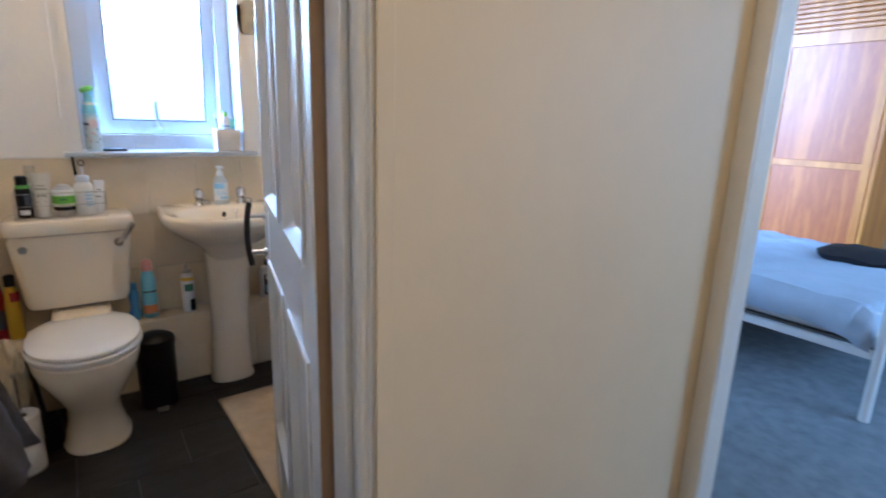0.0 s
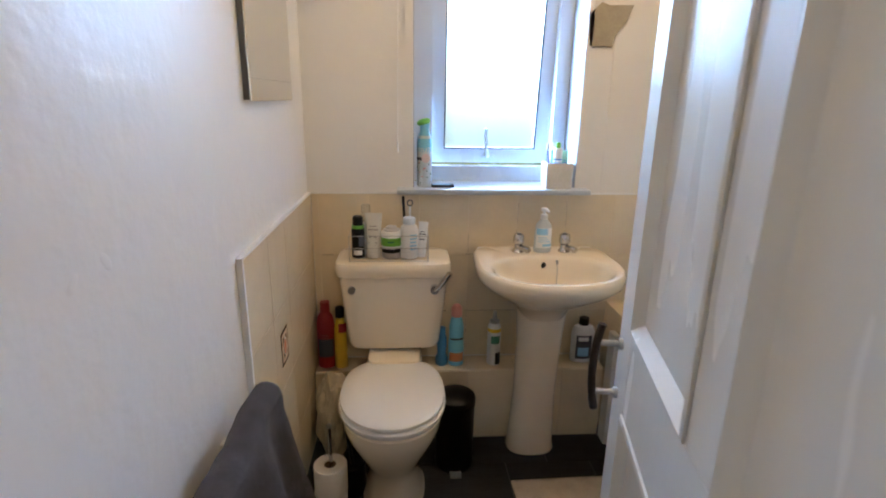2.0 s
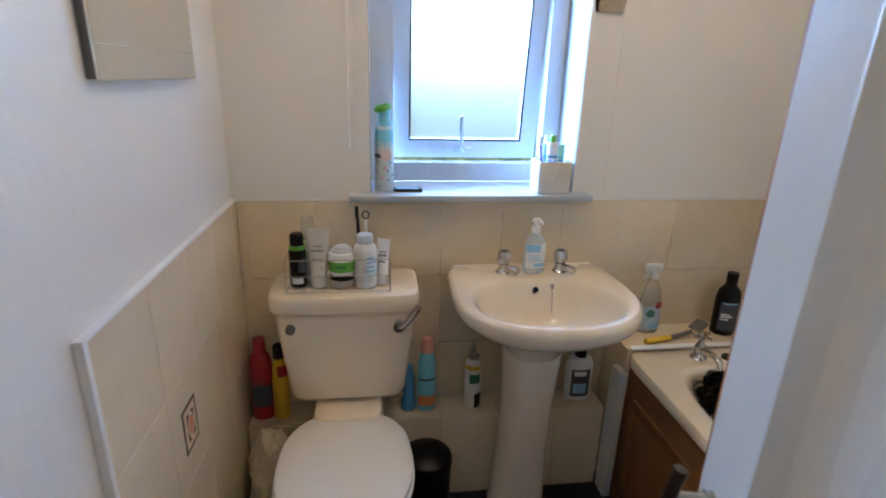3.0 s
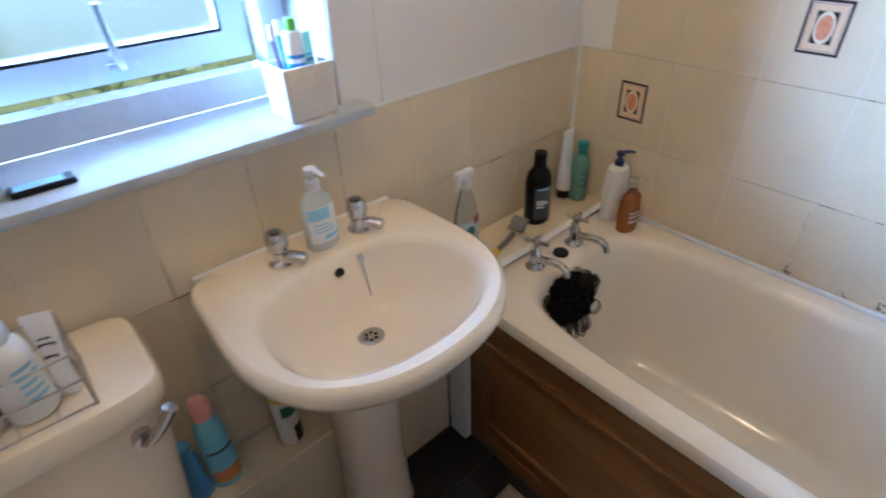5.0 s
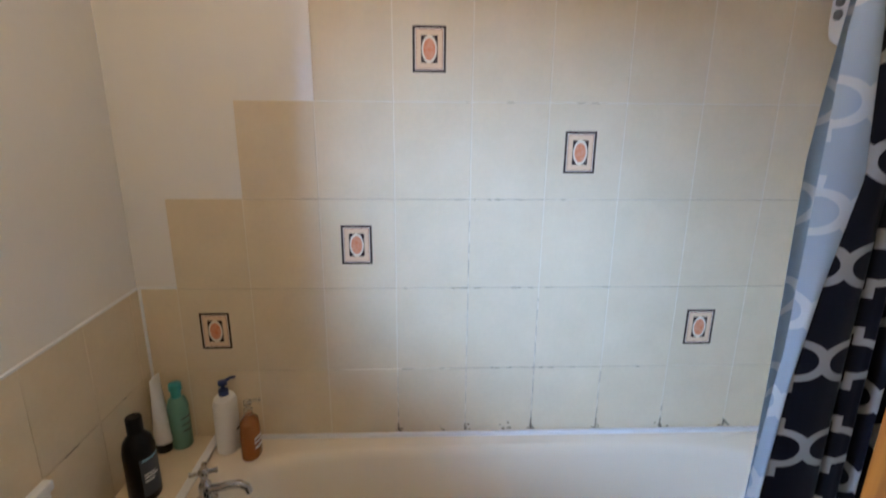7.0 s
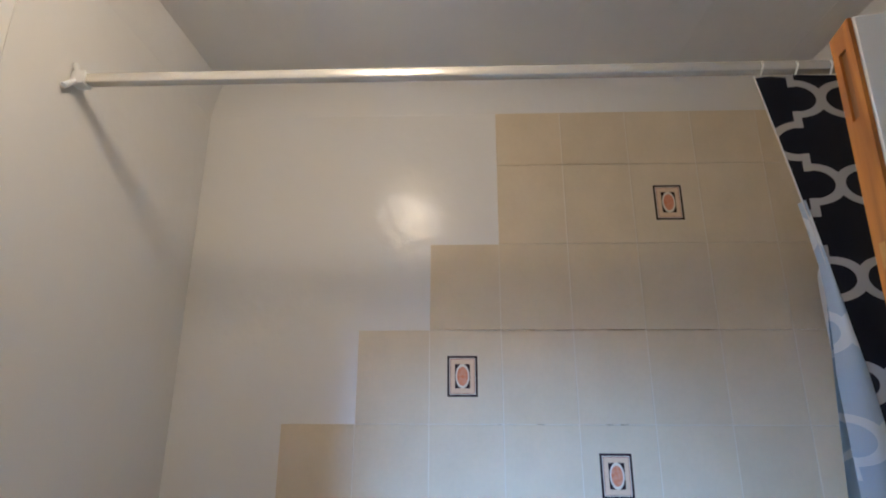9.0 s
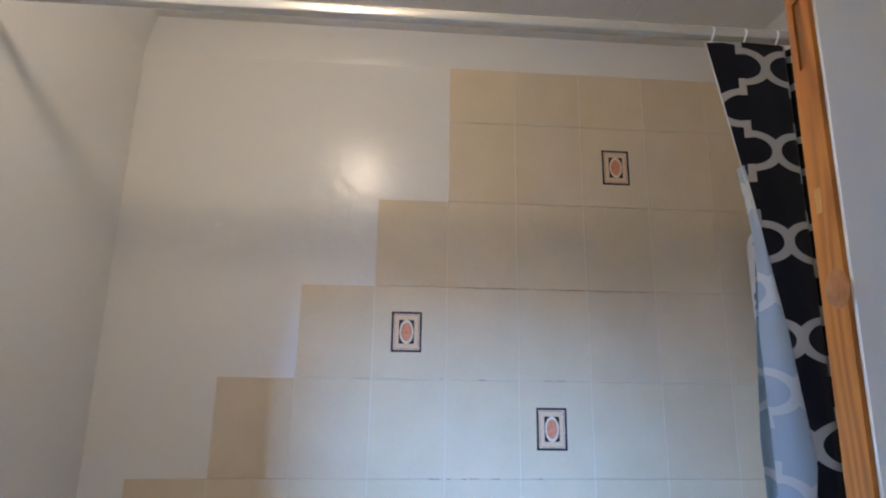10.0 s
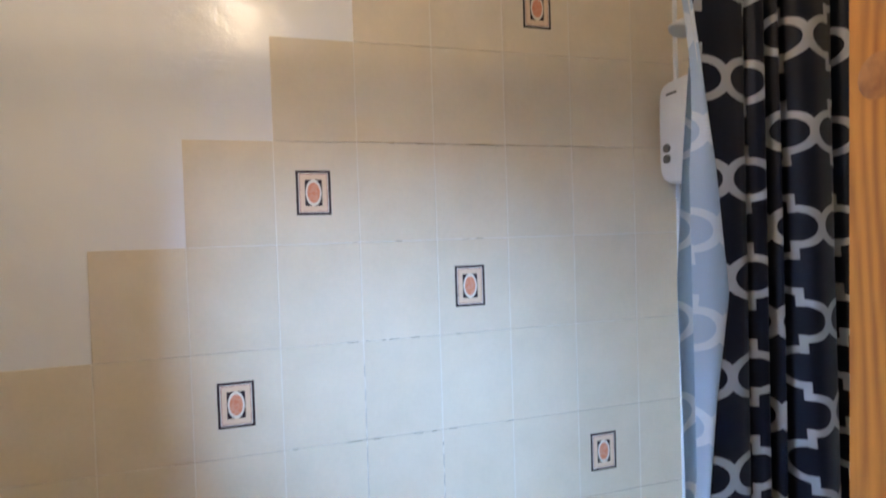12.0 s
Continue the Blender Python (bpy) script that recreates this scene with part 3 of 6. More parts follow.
def dshape(z, sx=1.0, sy=1.0, count=56, cy=1.80, rx=0.270, front=0.262, back=0.232):
    """The outline of the basin: a square back with clipped corners and a round front."""
    pts = []
    for i in range(count):
        a = 2 * math.pi * i / count
        c, s = math.cos(a), math.sin(a)
        if s > 0:
            k = 2 / 11
            x, y = rx * math.copysign(abs(c) ** k, c), back * abs(s) ** k
            x -= math.copysign(max(0.0, y - back * 0.35) * 0.09, c) if abs(c) > 0.05 else 0
        else:
            k = 2 / 2.25
            x, y = rx * math.copysign(abs(c) ** k, c), -front * abs(s) ** k
        pts.append(Vector((BX + x * sx, cy + y * sy, z)))
    return pts


def build_basin():
    o = (BX, 1.80, 0)
    n = 56
    bowl = lambda z, k, dy=0.0: oval(BX, 1.745 + dy, z, 0.213 * k, 0.162 * k, 2.25, n)
    rings = [oval(BX, 1.87, 0.60, 0.085, 0.09, 2.4, n), oval(BX, 1.86, 0.655, 0.11, 0.115, 2.4, n), dshape(0.70, 0.66, 0.66, n, 1.84), dshape(0.745, 0.86, 0.86, n, 1.812),
             dshape(0.778, 0.972, 0.972, n), dshape(0.795, 1.0, 1.0, n), dshape(0.812, 1.0, 1.0, n), dshape(0.822, 0.985, 0.985, n), dshape(0.828, 0.955, 0.955, n),
             bowl(0.826, 1.08), bowl(0.820, 1.02), bowl(0.806, 0.975), bowl(0.775, 0.90, 0.004), bowl(0.735, 0.76, 0.012), bowl(0.705, 0.56, 0.022), bowl(0.690, 0.34, 0.035), bowl(0.684, 0.15, 0.045), bowl(0.682, 0.11, 0.048)]
    part("bowl", local(loft(rings), o), M_WARE, basin)
    ped = [oval(BX - 0.012, 1.865, 0.0, 0.098, 0.075, 2.5), oval(BX - 0.012, 1.865, 0.008, 0.100, 0.077, 2.5), oval(BX - 0.012, 1.866, 0.03, 0.094, 0.072, 2.5), oval(BX - 0.006, 1.868, 0.25, 0.084, 0.068, 2.5),
           oval(BX, 1.868, 0.50, 0.088, 0.070, 2.5), oval(BX, 1.866, 0.62, 0.098, 0.080, 2.5), oval(BX, 1.866, 0.66, 0.106, 0.092, 2.5)]
    part("pedestal", local(loft(ped), o), M_WARE, basin)
    drain = part("drain", local(lathe([(0.026, 0), (0.028, 0.002), (0.022, 0.0035), (0.020, 0.001), (0.0, 0.0008)], 28, BX, 1.793, 0.682), o), M_STEEL, basin, "chrome waste with a dark grille")
    for i in range(6):
        a = i * math.pi / 3
        part("slot", local(lathe([(0.0035, 0), (0.0035, 0.0012), (0, 0.0013)], 10, BX + 0.011 * math.cos(a), 1.793 + 0.011 * math.sin(a), 0.6832), o), M_BLACK, drain)
    over = tube([(BX + 0.005, 1.909, 0.776), (BX + 0.005, 1.8885, 0.7935)], 0.0088, 18)
    part("overflow", local(over, o), M_BLACK, basin, "dark overflow hole")
    ch = part("plug_chain", local(tube([(BX + 0.058, 1.896, 0.797), (BX + 0.057, 1.880, 0.776), (BX + 0.054, 1.868, 0.745), (BX + 0.052, 1.858, 0.722)], 0.0016, 6), o), M_STEEL, basin)
    part("chain_stay", local(tube([(BX + 0.058, 1.897, 0.806), (BX + 0.058, 1.888, 0.794)], 0.005, 10), o), M_CHROME, ch)
    part("sealant", local(boxed(BX - 0.236, BX + 0.236, 2.029, 2.0425, 0.812, 0.8225, 0.002, 1), o), P_WHITE, basin)


build_basin()


def pillar_tap(at, name="basin_tap"):
    """A low pillar tap with a faceted clear head and a short spout."""
    tap = thing(name, "chrome pillar tap with faceted clear head", "tap", "basin taps", at=at, rz=38)
    part("body", lathe([(0.024, 0), (0.025, 0.004), (0.019, 0.009), (0.017, 0.018), (0.017, 0.030), (0.013, 0.034), (0, 0.035)], 20), M_CHROME, tap)
    head = part("head", lathe([(0.013, 0.032), (0.0215, 0.036), (0.0225, 0.046), (0.0215, 0.066), (0.0175, 0.073), (0, 0.074)], 10), M_CHROME, tap)
    part("button", lathe([(0.011, 0.0742), (0.011, 0.0755), (0.008, 0.0768), (0, 0.077)], 16), P_GREY, head)
    part("spout", loft([[Vector((x, y, z + dz)) for x, dz in ((-w, -h), (w, -h), (w, h * 0.6), (w * 0.6, h), (-w * 0.6, h), (-w, h * 0.6))]
                        for y, z, w, h in ((-0.008, 0.020, 0.0125, 0.010), (-0.030, 0.021, 0.0120, 0.009), (-0.048, 0.020, 0.0110, 0.008), (-0.056, 0.018, 0.0105, 0.007))]), M_CHROME, tap)
    part("outlet", tube([(0, -0.047, 0.016), (0, -0.047, 0.006)], 0.0075, 12), M_CHROME, tap)
    return tap


tap_a = pillar_tap((0.945, 1.955, 0.826))
copy_thing(tap_a, pose(1.130, 1.955, 0.826, 0, 0, 38))


# ---- bath ----
BATH_Z = 0.570
bath = thing("bath", "ivory enamel bath with a brown wooden side panel", "bath", at=(1.68, 1.03, 0))


def build_bath():
    o = (1.68, 1.03, 0)
    n = 72

    def r(x0, x1, y0, y1, z, k):
        return oval((x0 + x1) / 2, (y0 + y1) / 2, z, (x1 - x0) / 2, (y1 - y0) / 2, k, n)

    Y0, Y1 = 0.192, 1.872
    rings = [r(1.375, 1.998, Y0 + 0.01, Y1, 0.528, 30), r(1.357, 1.998, Y0, Y1, 0.532, 30), r(1.354, 1.998, Y0, Y1, 0.552, 30), r(1.360, 1.998, Y0, Y1, 0.566, 30), r(1.372, 1.996, Y0 + 0.008, Y1 - 0.004, BATH_Z, 24),
             r(1.412, 1.945, 0.255, 1.775, BATH_Z, 6), r(1.424, 1.935, 0.268, 1.762, 0.562, 5.5), r(1.434, 1.926, 0.280, 1.752, 0.54, 5.2), r(1.455, 1.908, 0.34, 1.735, 0.42, 4.8),
             r(1.475, 1.888, 0.42, 1.71, 0.28, 4.4), r(1.50, 1.865, 0.50, 1.68, 0.215, 4.2), r(1.54, 1.83, 0.56, 1.63, 0.185, 4), r(1.62, 1.76, 0.75, 1.45, 0.178, 3)]
    part("tub", local(loft(rings, cap0=False), o), M_BATH, bath)
    side = part("side_panel", local(boxed(1.372, 1.386, 0.195, 1.862, 0.0, 0.528, 0.001, 1), o), M_PANEL, bath, "dark brown wood bath panel")
    for ya, yb in ((0.25, 1.115), (1.175, 1.80)):
        prof = [(0.0, 0.0), (0.0, -0.007), (0.008, -0.009), (0.014, -0.006), (0.018, 0.0)]
        rows = [[Vector((1.372 + v, ya + u, 0.10 + u)), Vector((1.372 + v, yb - u, 0.10 + u)), Vector((1.372 + v, yb - u, 0.435 - u)), Vector((1.372 + v, ya + u, 0.435 - u))] for u, v in prof]
        part("moulding", local(loft(rows, False, False), o), M_PANEL, side)
    part("plinth", local(boxed(1.362, 1.3715, 0.195, 1.862, 0.0, 0.055, 0.002, 1), o), M_PANEL, bath)
    part("sealant", local(boxed(1.985, 1.9995, 0.195, 1.872, 0.566, 0.581, 0.004, 1), o), P_WHITE, bath, "white sealant bead with spots of mould")
    part("deck_plug", local(lathe([(0.022, 0), (0.022, 0.006), (0.019, 0.009), (0, 0.009)], 20, 1.674, 1.804, BATH_Z), o), M_RUBBER, bath, "black rubber plug")
    part("plug_chain", local(tube(arc((1.60, 1.745, 0.53), (1.60, 1.70, 0.40), (1.585, 1.66, 0.24), 10), 0.0016, 6), o), M_STEEL, bath)


build_bath()


def cross_tap(at):
    """A bath tap with a cross head and a curved spout."""
    tap = thing("bath_tap", "chrome bath tap with cross head", "tap", "bath taps", at=at)
    part("body", lathe([(0.026, 0), (0.027, 0.004), (0.020, 0.010), (0.015, 0.025), (0.017, 0.04), (0.014, 0.05), (0.009, 0.056), (0.008, 0.075), (0, 0.076)], 20), M_CHROME, tap)
    part("spout", tube([(0, 0, 0.03), (0, -0.03, 0.036), (0, -0.06, 0.044), (0, -0.085, 0.046), (0, -0.102, 0.038), (0, -0.107, 0.022)], 0.0125, 12, r1=0.0095), M_CHROME, tap)
    head = part("head", lathe([(0.009, 0.070), (0.012, 0.076), (0.012, 0.088), (0.008, 0.094), (0, 0.095)], 16), M_CHROME, tap)
    for i in range(4):
        a = math.radians(20 + 90 * i)
        d = Vector((math.cos(a), math.sin(a), 0))
        part("spoke", tube([Vector((0, 0, 0.082)) + d * 0.008, Vector((0, 0, 0.082)) + d * 0.024, Vector((0, 0, 0.082)) + d * 0.033], 0.0048, 8, r1=0.0068), M_CHROME, head)
    return tap


bt = cross_tap((1.574, 1.814, BATH_Z))
copy_thing(bt, pose(1.743, 1.811, BATH_Z))

# boxed ledge behind the bath taps, pipe boxing behind toilet and basin
trim("bath_end_ledge", boxed(1.362, 2.0, 1.874, 2.0425, 0.0, 0.578, 0.003, 2), "cream tiled ledge behind the bath taps", "ledge", M_TILE)
trim("bath_end_strip", boxed(1.372, 1.995, 1.862, 1.886, 0.5785, 0.585, 0.002, 1), "white plastic strip along the bath end", "trim", P_WHITE)
trim("bath_end_board", boxed(1.334, 1.360, 1.845, 1.912, 0.0, 0.50, 0.002, 1), "white painted upright board at the bath end", "board")
trim("pipe_boxing", boxed(XL + 0.014, 1.333, 1.922, 2.0425, 0.0, 0.322, 0.002, 1), "cream tiled pipe boxing behind toilet and basin", "boxing", M_GROUT)


# ---- window ----
def build_window():
    win = thing("window_1", "white plastic window with obscured glass, slightly open", "window", "", "structure", at=(0.856, 2.25, 1.065))
    o = (0.856, 2.25, 1.065)
    x0, x1, z0, z1, y0, y1 = WX0 + 0.002, WX1 - 0.002, 1.067, WZ1 - 0.002, 2.225, 2.285
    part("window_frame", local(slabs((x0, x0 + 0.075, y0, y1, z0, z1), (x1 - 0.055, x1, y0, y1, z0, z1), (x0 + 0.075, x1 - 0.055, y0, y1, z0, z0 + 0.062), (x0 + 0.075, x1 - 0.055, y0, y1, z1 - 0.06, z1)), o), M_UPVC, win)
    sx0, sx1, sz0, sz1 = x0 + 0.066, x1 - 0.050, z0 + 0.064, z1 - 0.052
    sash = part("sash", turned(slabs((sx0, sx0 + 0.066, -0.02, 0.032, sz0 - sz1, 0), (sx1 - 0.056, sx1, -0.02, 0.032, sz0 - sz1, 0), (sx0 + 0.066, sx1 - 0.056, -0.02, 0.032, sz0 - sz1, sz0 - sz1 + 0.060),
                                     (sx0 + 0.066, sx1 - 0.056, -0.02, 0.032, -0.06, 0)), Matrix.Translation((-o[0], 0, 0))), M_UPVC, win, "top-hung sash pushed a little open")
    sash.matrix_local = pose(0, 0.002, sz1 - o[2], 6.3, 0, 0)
    gx0, gx1, gz0, gz1 = sx0 + 0.062, sx1 - 0.052, sz0 - sz1 + 0.056, -0.056
    seal = slabs((gx0, gx0 + 0.010, -0.0225, -0.0195, gz0, gz1), (gx1 - 0.010, gx1, -0.0225, -0.0195, gz0, gz1), (gx0 + 0.010, gx1 - 0.010, -0.0225, -0.0195, gz0, gz0 + 0.010))
    seal_ob = part("glazing_seal", turned(seal, Matrix.Translation((-o[0], 0, 0))), M_RUBBER, sash, smooth=False)
    seal_ob.matrix_local = pose(0, 0.004, 0.0)
    pane = part("pane", turned(slabs((gx0, gx1, 0.004, 0.008, gz0, gz1)), Matrix.Translation((-o[0], 0, 0))), M_GLASS, sash, "obscured glass with condensation", smooth=False)
    pane.visible_shadow = False
    hx, hz = 0.862 - o[0], sz0 - sz1 + 0.030
    han = part("window_handle", tube([(hx, -0.028, hz), (hx - 0.004, -0.045, hz + 0.012), (hx - 0.012, -0.052, hz + 0.035), (hx - 0.016, -0.054, hz + 0.085), (hx - 0.016, -0.054, hz + 0.125)], 0.0085, 10, r1=0.0075), M_STEEL, sash)
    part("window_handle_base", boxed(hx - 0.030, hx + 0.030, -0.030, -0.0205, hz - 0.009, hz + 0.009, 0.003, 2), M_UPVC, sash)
    return win


build_window()
trim("window_reveal", slabs((WX0 - 0.001, WX0 + 0.0015, YW - 0.002, 2.225, WZ0, WZ1), (WX1 - 0.0015, WX1 + 0.001, YW - 0.002, 2.225, WZ0, WZ1)), "window reveal with shade put into its grey colour", material=M_REVEAL)
trim("window_sill", boxed(0.467, 1.232, 1.992, 2.226, 1.046, 1.0665, 0.004, 2), "painted wooden window sill with dimmer light in its colour", "sill", M_SILL)
trim("window_casing", slabs((WX0 - 0.034, WX0 - 0.001, YW - 0.006, YW - 0.0005, 1.0668, WZ1 + 0.04), (WX1 + 0.001, WX1 + 0.022, YW - 0.006, YW - 0.0005, 1.0668, WZ1 + 0.04)), "thin white casing beside the window", "trim", M_PAINT)
trim("wall_board_strip", slabs((1.288, 1.2945, YW - 0.003, YW - 0.0003, 1.045, 2.47), (0.500, 0.5035, YW - 0.0075, YW - 0.0062, 1.07, 2.06)), "thin painted seam on the window wall", "trim", M_PAINT)

# ---- outside ----
tagged(part("ground", boxed(-60, 60, -60, 120, -0.6, -0.5), M_LAWN), "rough green lawn outside the window", "ground", "", "structure")


def hedge():
    bm = bmesh.new()
    rng = random.Random(4)
    for i in range(2600):
        x, z, y = rng.uniform(-5, 7), rng.uniform(-0.5, 1.25) + 0.1 * math.sin(i), rng.uniform(7.6, 8.6)
        s = rng.uniform(0.05, 0.11)
        a, b = rng.uniform(0, 6.28), rng.uniform(-0.6, 0.6)
        d1, d2 = Vector((math.cos(a), math.sin(a), b)) * s, Vector((-math.sin(a) * 0.4, math.cos(a) * 0.4, 0.7)) * s * 0.6
        c = Vector((x, y, z))
        vs = [bm.verts.new(p) for p in (c - d1, c + d2, c + d1, c - d2)]
        bm.faces.new(vs)
    box(bm, -5, 7, 8.3, 8.7, -0.5, 1.1)
    tagged(part("hedge", bm, M_HEDGE, smooth=False), "green garden hedge seen blurred through the window", "hedge", "", "stuff")


hedge()


# ---- hallway and bedroom ----
structure("wall_hall_back", slabs((-0.05, XH, -2.0, -1.9, 0, CEIL)), M_HALL, "cream painted hallway wall")
structure("wall_bedroom_door", slabs((XH, XH + 0.07, -2.3, -0.92, 0, CEIL), (XH, XH + 0.07, -0.92, -0.076, 2.02, CEIL)), M_HALL, "cream hallway wall with the bedroom doorway")
structure("wall_return", slabs((XH, XH + 0.07, -0.076, YH + 0.0055, 0, CEIL)), M_HALL, "cream wall return beside the bedroom doorway")
structure("hall_ceiling", slabs((XL, XH, -1.9, YH - 0.008, 2.50, 2.56)), M_CEIL, "white hallway ceiling")
structure("hall_floor", slabs((XL, XH, -1.9, YH, -0.08, 0.0)), M_HALLCARPET, "carpeted hallway floor")
trim("hall_skirting", boxed(DX1 + 0.031, XH - 0.012, YH - 0.022, YH - 0.0085, 0.0, 0.28, 0.004, 2), "white painted skirting board in the hallway", "skirting")
trim("bedroom_architrave", boxed(XH - 0.0125, XH - 0.0004, -0.0795, -0.036, 0.0, 2.08, 0.004, 2), "white painted architrave of the bedroom doorway", "trim")
trim("bedroom_lining", slabs((XH + 0.0004, XH + 0.075, -0.0795, -0.0765, 0.0, 2.02)), "white painted lining of the bedroom doorway", "trim")
structure("bedroom_floor", slabs((XH, 6.2, -2.2, 3.6, -0.08, -0.001)), M_CARPET, "grey blue carpeted bedroom floor")
structure("bedroom_ceiling", slabs((XH + 0.071, 6.2, -2.2, 0.124, 2.5, 2.56), (2.151, 6.2, 0.124, 3.6, 2.5, 2.56)), M_CEIL, "white bedroom ceiling")
structure("wall_bedroom", slabs((6.1, 6.2, -2.2, 3.6, 0, 2.5), (2.15, 6.1, 3.5, 3.6, 0, 2.5), (XH + 0.07, 6.1, -2.3, -2.2, 0, 2.5)), M_HALL, "pale painted bedroom walls")
trim("door_bar", boxed(XH + 0.01, XH + 0.045, -0.9, -0.08, 0.0, 0.008, 0.002, 1), "brass carpet bar in the bedroom doorway", "trim", M_STEEL)


def build_bed():
    bed = thing("bed", "double bed with white metal frame and pale quilt", "bed", at=(3.95, 0.9, 0))
    o = (3.95, 0.9, 0)
    white = P_WHITE
    for x in (3.235, 4.70):
        for y in (-0.02, 1.98):
            part("post", local(tube([(x, y, 0), (x, y, 0.62)], 0.021, 14), o), white, bed)
            part("finial", local(lathe([(0.022, 0), (0.026, 0.01), (0.02, 0.025), (0, 0.03)], 14, x, y, 0.62), o), white, bed)
        part("side_rail", local(boxed(x - 0.012, x + 0.012, 0.0, 1.97, 0.285, 0.325, 0.003, 1), o), white, bed)
    for y in (-0.02, 1.98):
        for z in (0.32, 0.58):
            part("crossbar", local(tube([(3.25, y, z), (4.69, y, z)], 0.012, 10), o), white, bed)
        for k in range(9):
            part("spindle", local(tube([(3.38 + k * 0.15, y, 0.33), (3.38 + k * 0.15, y, 0.57)], 0.006, 8), o), white, bed)
    # Dark grey base imitates the shadow beneath the mattress.
    part("slat_base", local(boxed(3.25, 4.69, 0.0, 1.96, 0.31, 0.335), o), P_GREY, bed)
    part("mattress", local(rounded_box(3.255, 4.685, 0.02, 1.95, 0.335, 0.47, 0.03, 14), o), M_SEAT, bed)
    quilt = thing("quilt", "pale crumpled quilt spread over the bed", "quilt", at=(3.95, 0.9, 0.47))
    rows = []
    rng = random.Random(9)
    for i in range(44):
        v = i / 43
        y = 0.01 + v * 1.93
        row = []
        for j in range(44):
            u = j / 43
            s = (u - 0.5) * 2
            x = 3.97 + s * 0.755
            z = 0.50 + 0.012 * noise.noise(Vector((x * 4, y * 4, 1))) + 0.02 * noise.noise(Vector((x * 1.6, y * 1.6, 7))) + 0.030 * abs(noise.noise(Vector((x * 9, y * 4 + x * 5, 4)))) + 0.010 * noise.noise(Vector((x * 24, y * 20, 2)))
            edge = max(0.0, abs(s) - 0.93) / 0.07
            z -= edge * 0.15 * (0.8 + 0.35 * noise.noise(Vector((y * 5, 0, 3))))
            x += math.copysign(edge * 0.012 * math.sin(y * 30), s)
            if v < 0.05:
                z -= (0.05 - v) * 1.2
            row.append(Vector((x, y, z)))
        rows.append(row)
    bm = loft(rows, closed=False)
    ob = part("cover", local(bm, (3.95, 0.9, 0.47)), M_QUILT, quilt)
    ob.modifiers.new("thick", "SOLIDIFY").thickness = 0.02
    roll = thing("folded_bedding", "rolled pale blanket at the bed end", "blanket", at=(3.3, 0.11, 0.42))
    part("roll", tube([(0, -0.02, 0), (0.03, 0.09, 0.01), (0.05, 0.2, 0.0)], 0.085, 14, r1=0.07), M_QUILT, roll)
    coat = thing("jumper", "black jumper thrown on the quilt", "clothing", at=(4.30, 0.36, 0.505))
    rings = [oval(0, 0, 0.0, 0.20, 0.26, 2.4, 30), oval(0, 0, 0.03, 0.21, 0.265, 2.4, 30), oval(0.01, 0, 0.055, 0.17, 0.22, 2.2, 30), oval(0.02, 0.02, 0.07, 0.08, 0.10, 2.0, 30)]
    bm = loft(rings)
    for v in bm.verts:
        v.co.z += 0.014 * noise.noise(v.co * 14)
        v.co.x += 0.02 * noise.noise(v.co * 8)
    part("cloth", bm, plastic("black_knit", (0.012, 0.012, 0.016), 0.95), coat)


build_bed()


def build_wardrobe():
    x, y0, y1, z1 = 5.30, 0.70, 1.56, 2.40
    w = thing("wardrobe", "varnished pine wardrobe with panelled door", "wardrobe", at=(5.6, 1.13, 0))
    o = (5.6, 1.13, 0)
    part("body", local(boxed(x + 0.02, x + 0.6, y0, y1, 0.0, z1, 0.004, 1), o), M_PINE, w)
    part("post", local(boxed(x - 0.004, x + 0.0195, y1 - 0.075, y1, 0.0, z1 - 0.001, 0.004, 1), o), M_PINE, w)
    part("post", local(boxed(x - 0.004, x + 0.0195, y0, y0 + 0.03, 0.0, z1 - 0.001, 0.004, 1), o), M_PINE, w)
    d = part("door", local(slabs((x - 0.006, x + 0.016, y0 + 0.035, y0 + 0.09, 0.1, 1.97), (x - 0.006, x + 0.016, y1 - 0.15, y1 - 0.08, 0.1, 1.97), (x - 0.005, x + 0.016, y0 + 0.09, y1 - 0.15, 1.89, 1.97),
                                  (x - 0.005, x + 0.016, y0 + 0.09, y1 - 0.15, 0.97, 1.02), (x - 0.005, x + 0.016, y0 + 0.09, y1 - 0.15, 0.1, 0.2)), o), M_PINE, w)
    for za, zb in ((0.2, 0.97), (1.02, 1.89)):
        part("panel", local(boxed(x + 0.004, x + 0.014, y0 + 0.09, y1 - 0.15, za, zb, 0.003, 1), o), M_PINE_PANEL, d)
    part("knob", local(tube([(x - 0.006, y1 - 0.125, 0.995), (x - 0.03, y1 - 0.125, 0.995)], 0.013, 12), o), M_STEEL, d)
    for k in range(11):
        part("louvre", local(boxed(x - 0.006, x + 0.012, y0 + 0.035, y1 - 0.08, 1.99 + 0.036 * k, 2.018 + 0.036 * k, 0.004, 1), o), M_PINE, w)


build_wardrobe()


# ---- bathroom lamp, added hall lamp ----
def ceiling_lamp(at, drop):
    lamp = thing("ceiling_lamp", "round white ceiling lamp with warm bulb", "lamp", at=at)
    part("base", lathe([(0.05, -0.012), (0.055, -0.008), (0.055, 0.0)], 28), P_WHITE, lamp)
    part("flex", tube([(0, 0, -0.01), (0, 0, -drop)], 0.012, 10), P_WHITE, lamp)
    return lamp


ceiling_lamp((LAMP[0], LAMP[1], CEIL), 0.03)
# Unseen hall fitting, added to go with the hallway bulb.
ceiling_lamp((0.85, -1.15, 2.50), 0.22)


# ---- curtain rail and shower curtain ----
RX, RZ = 1.445, 2.235
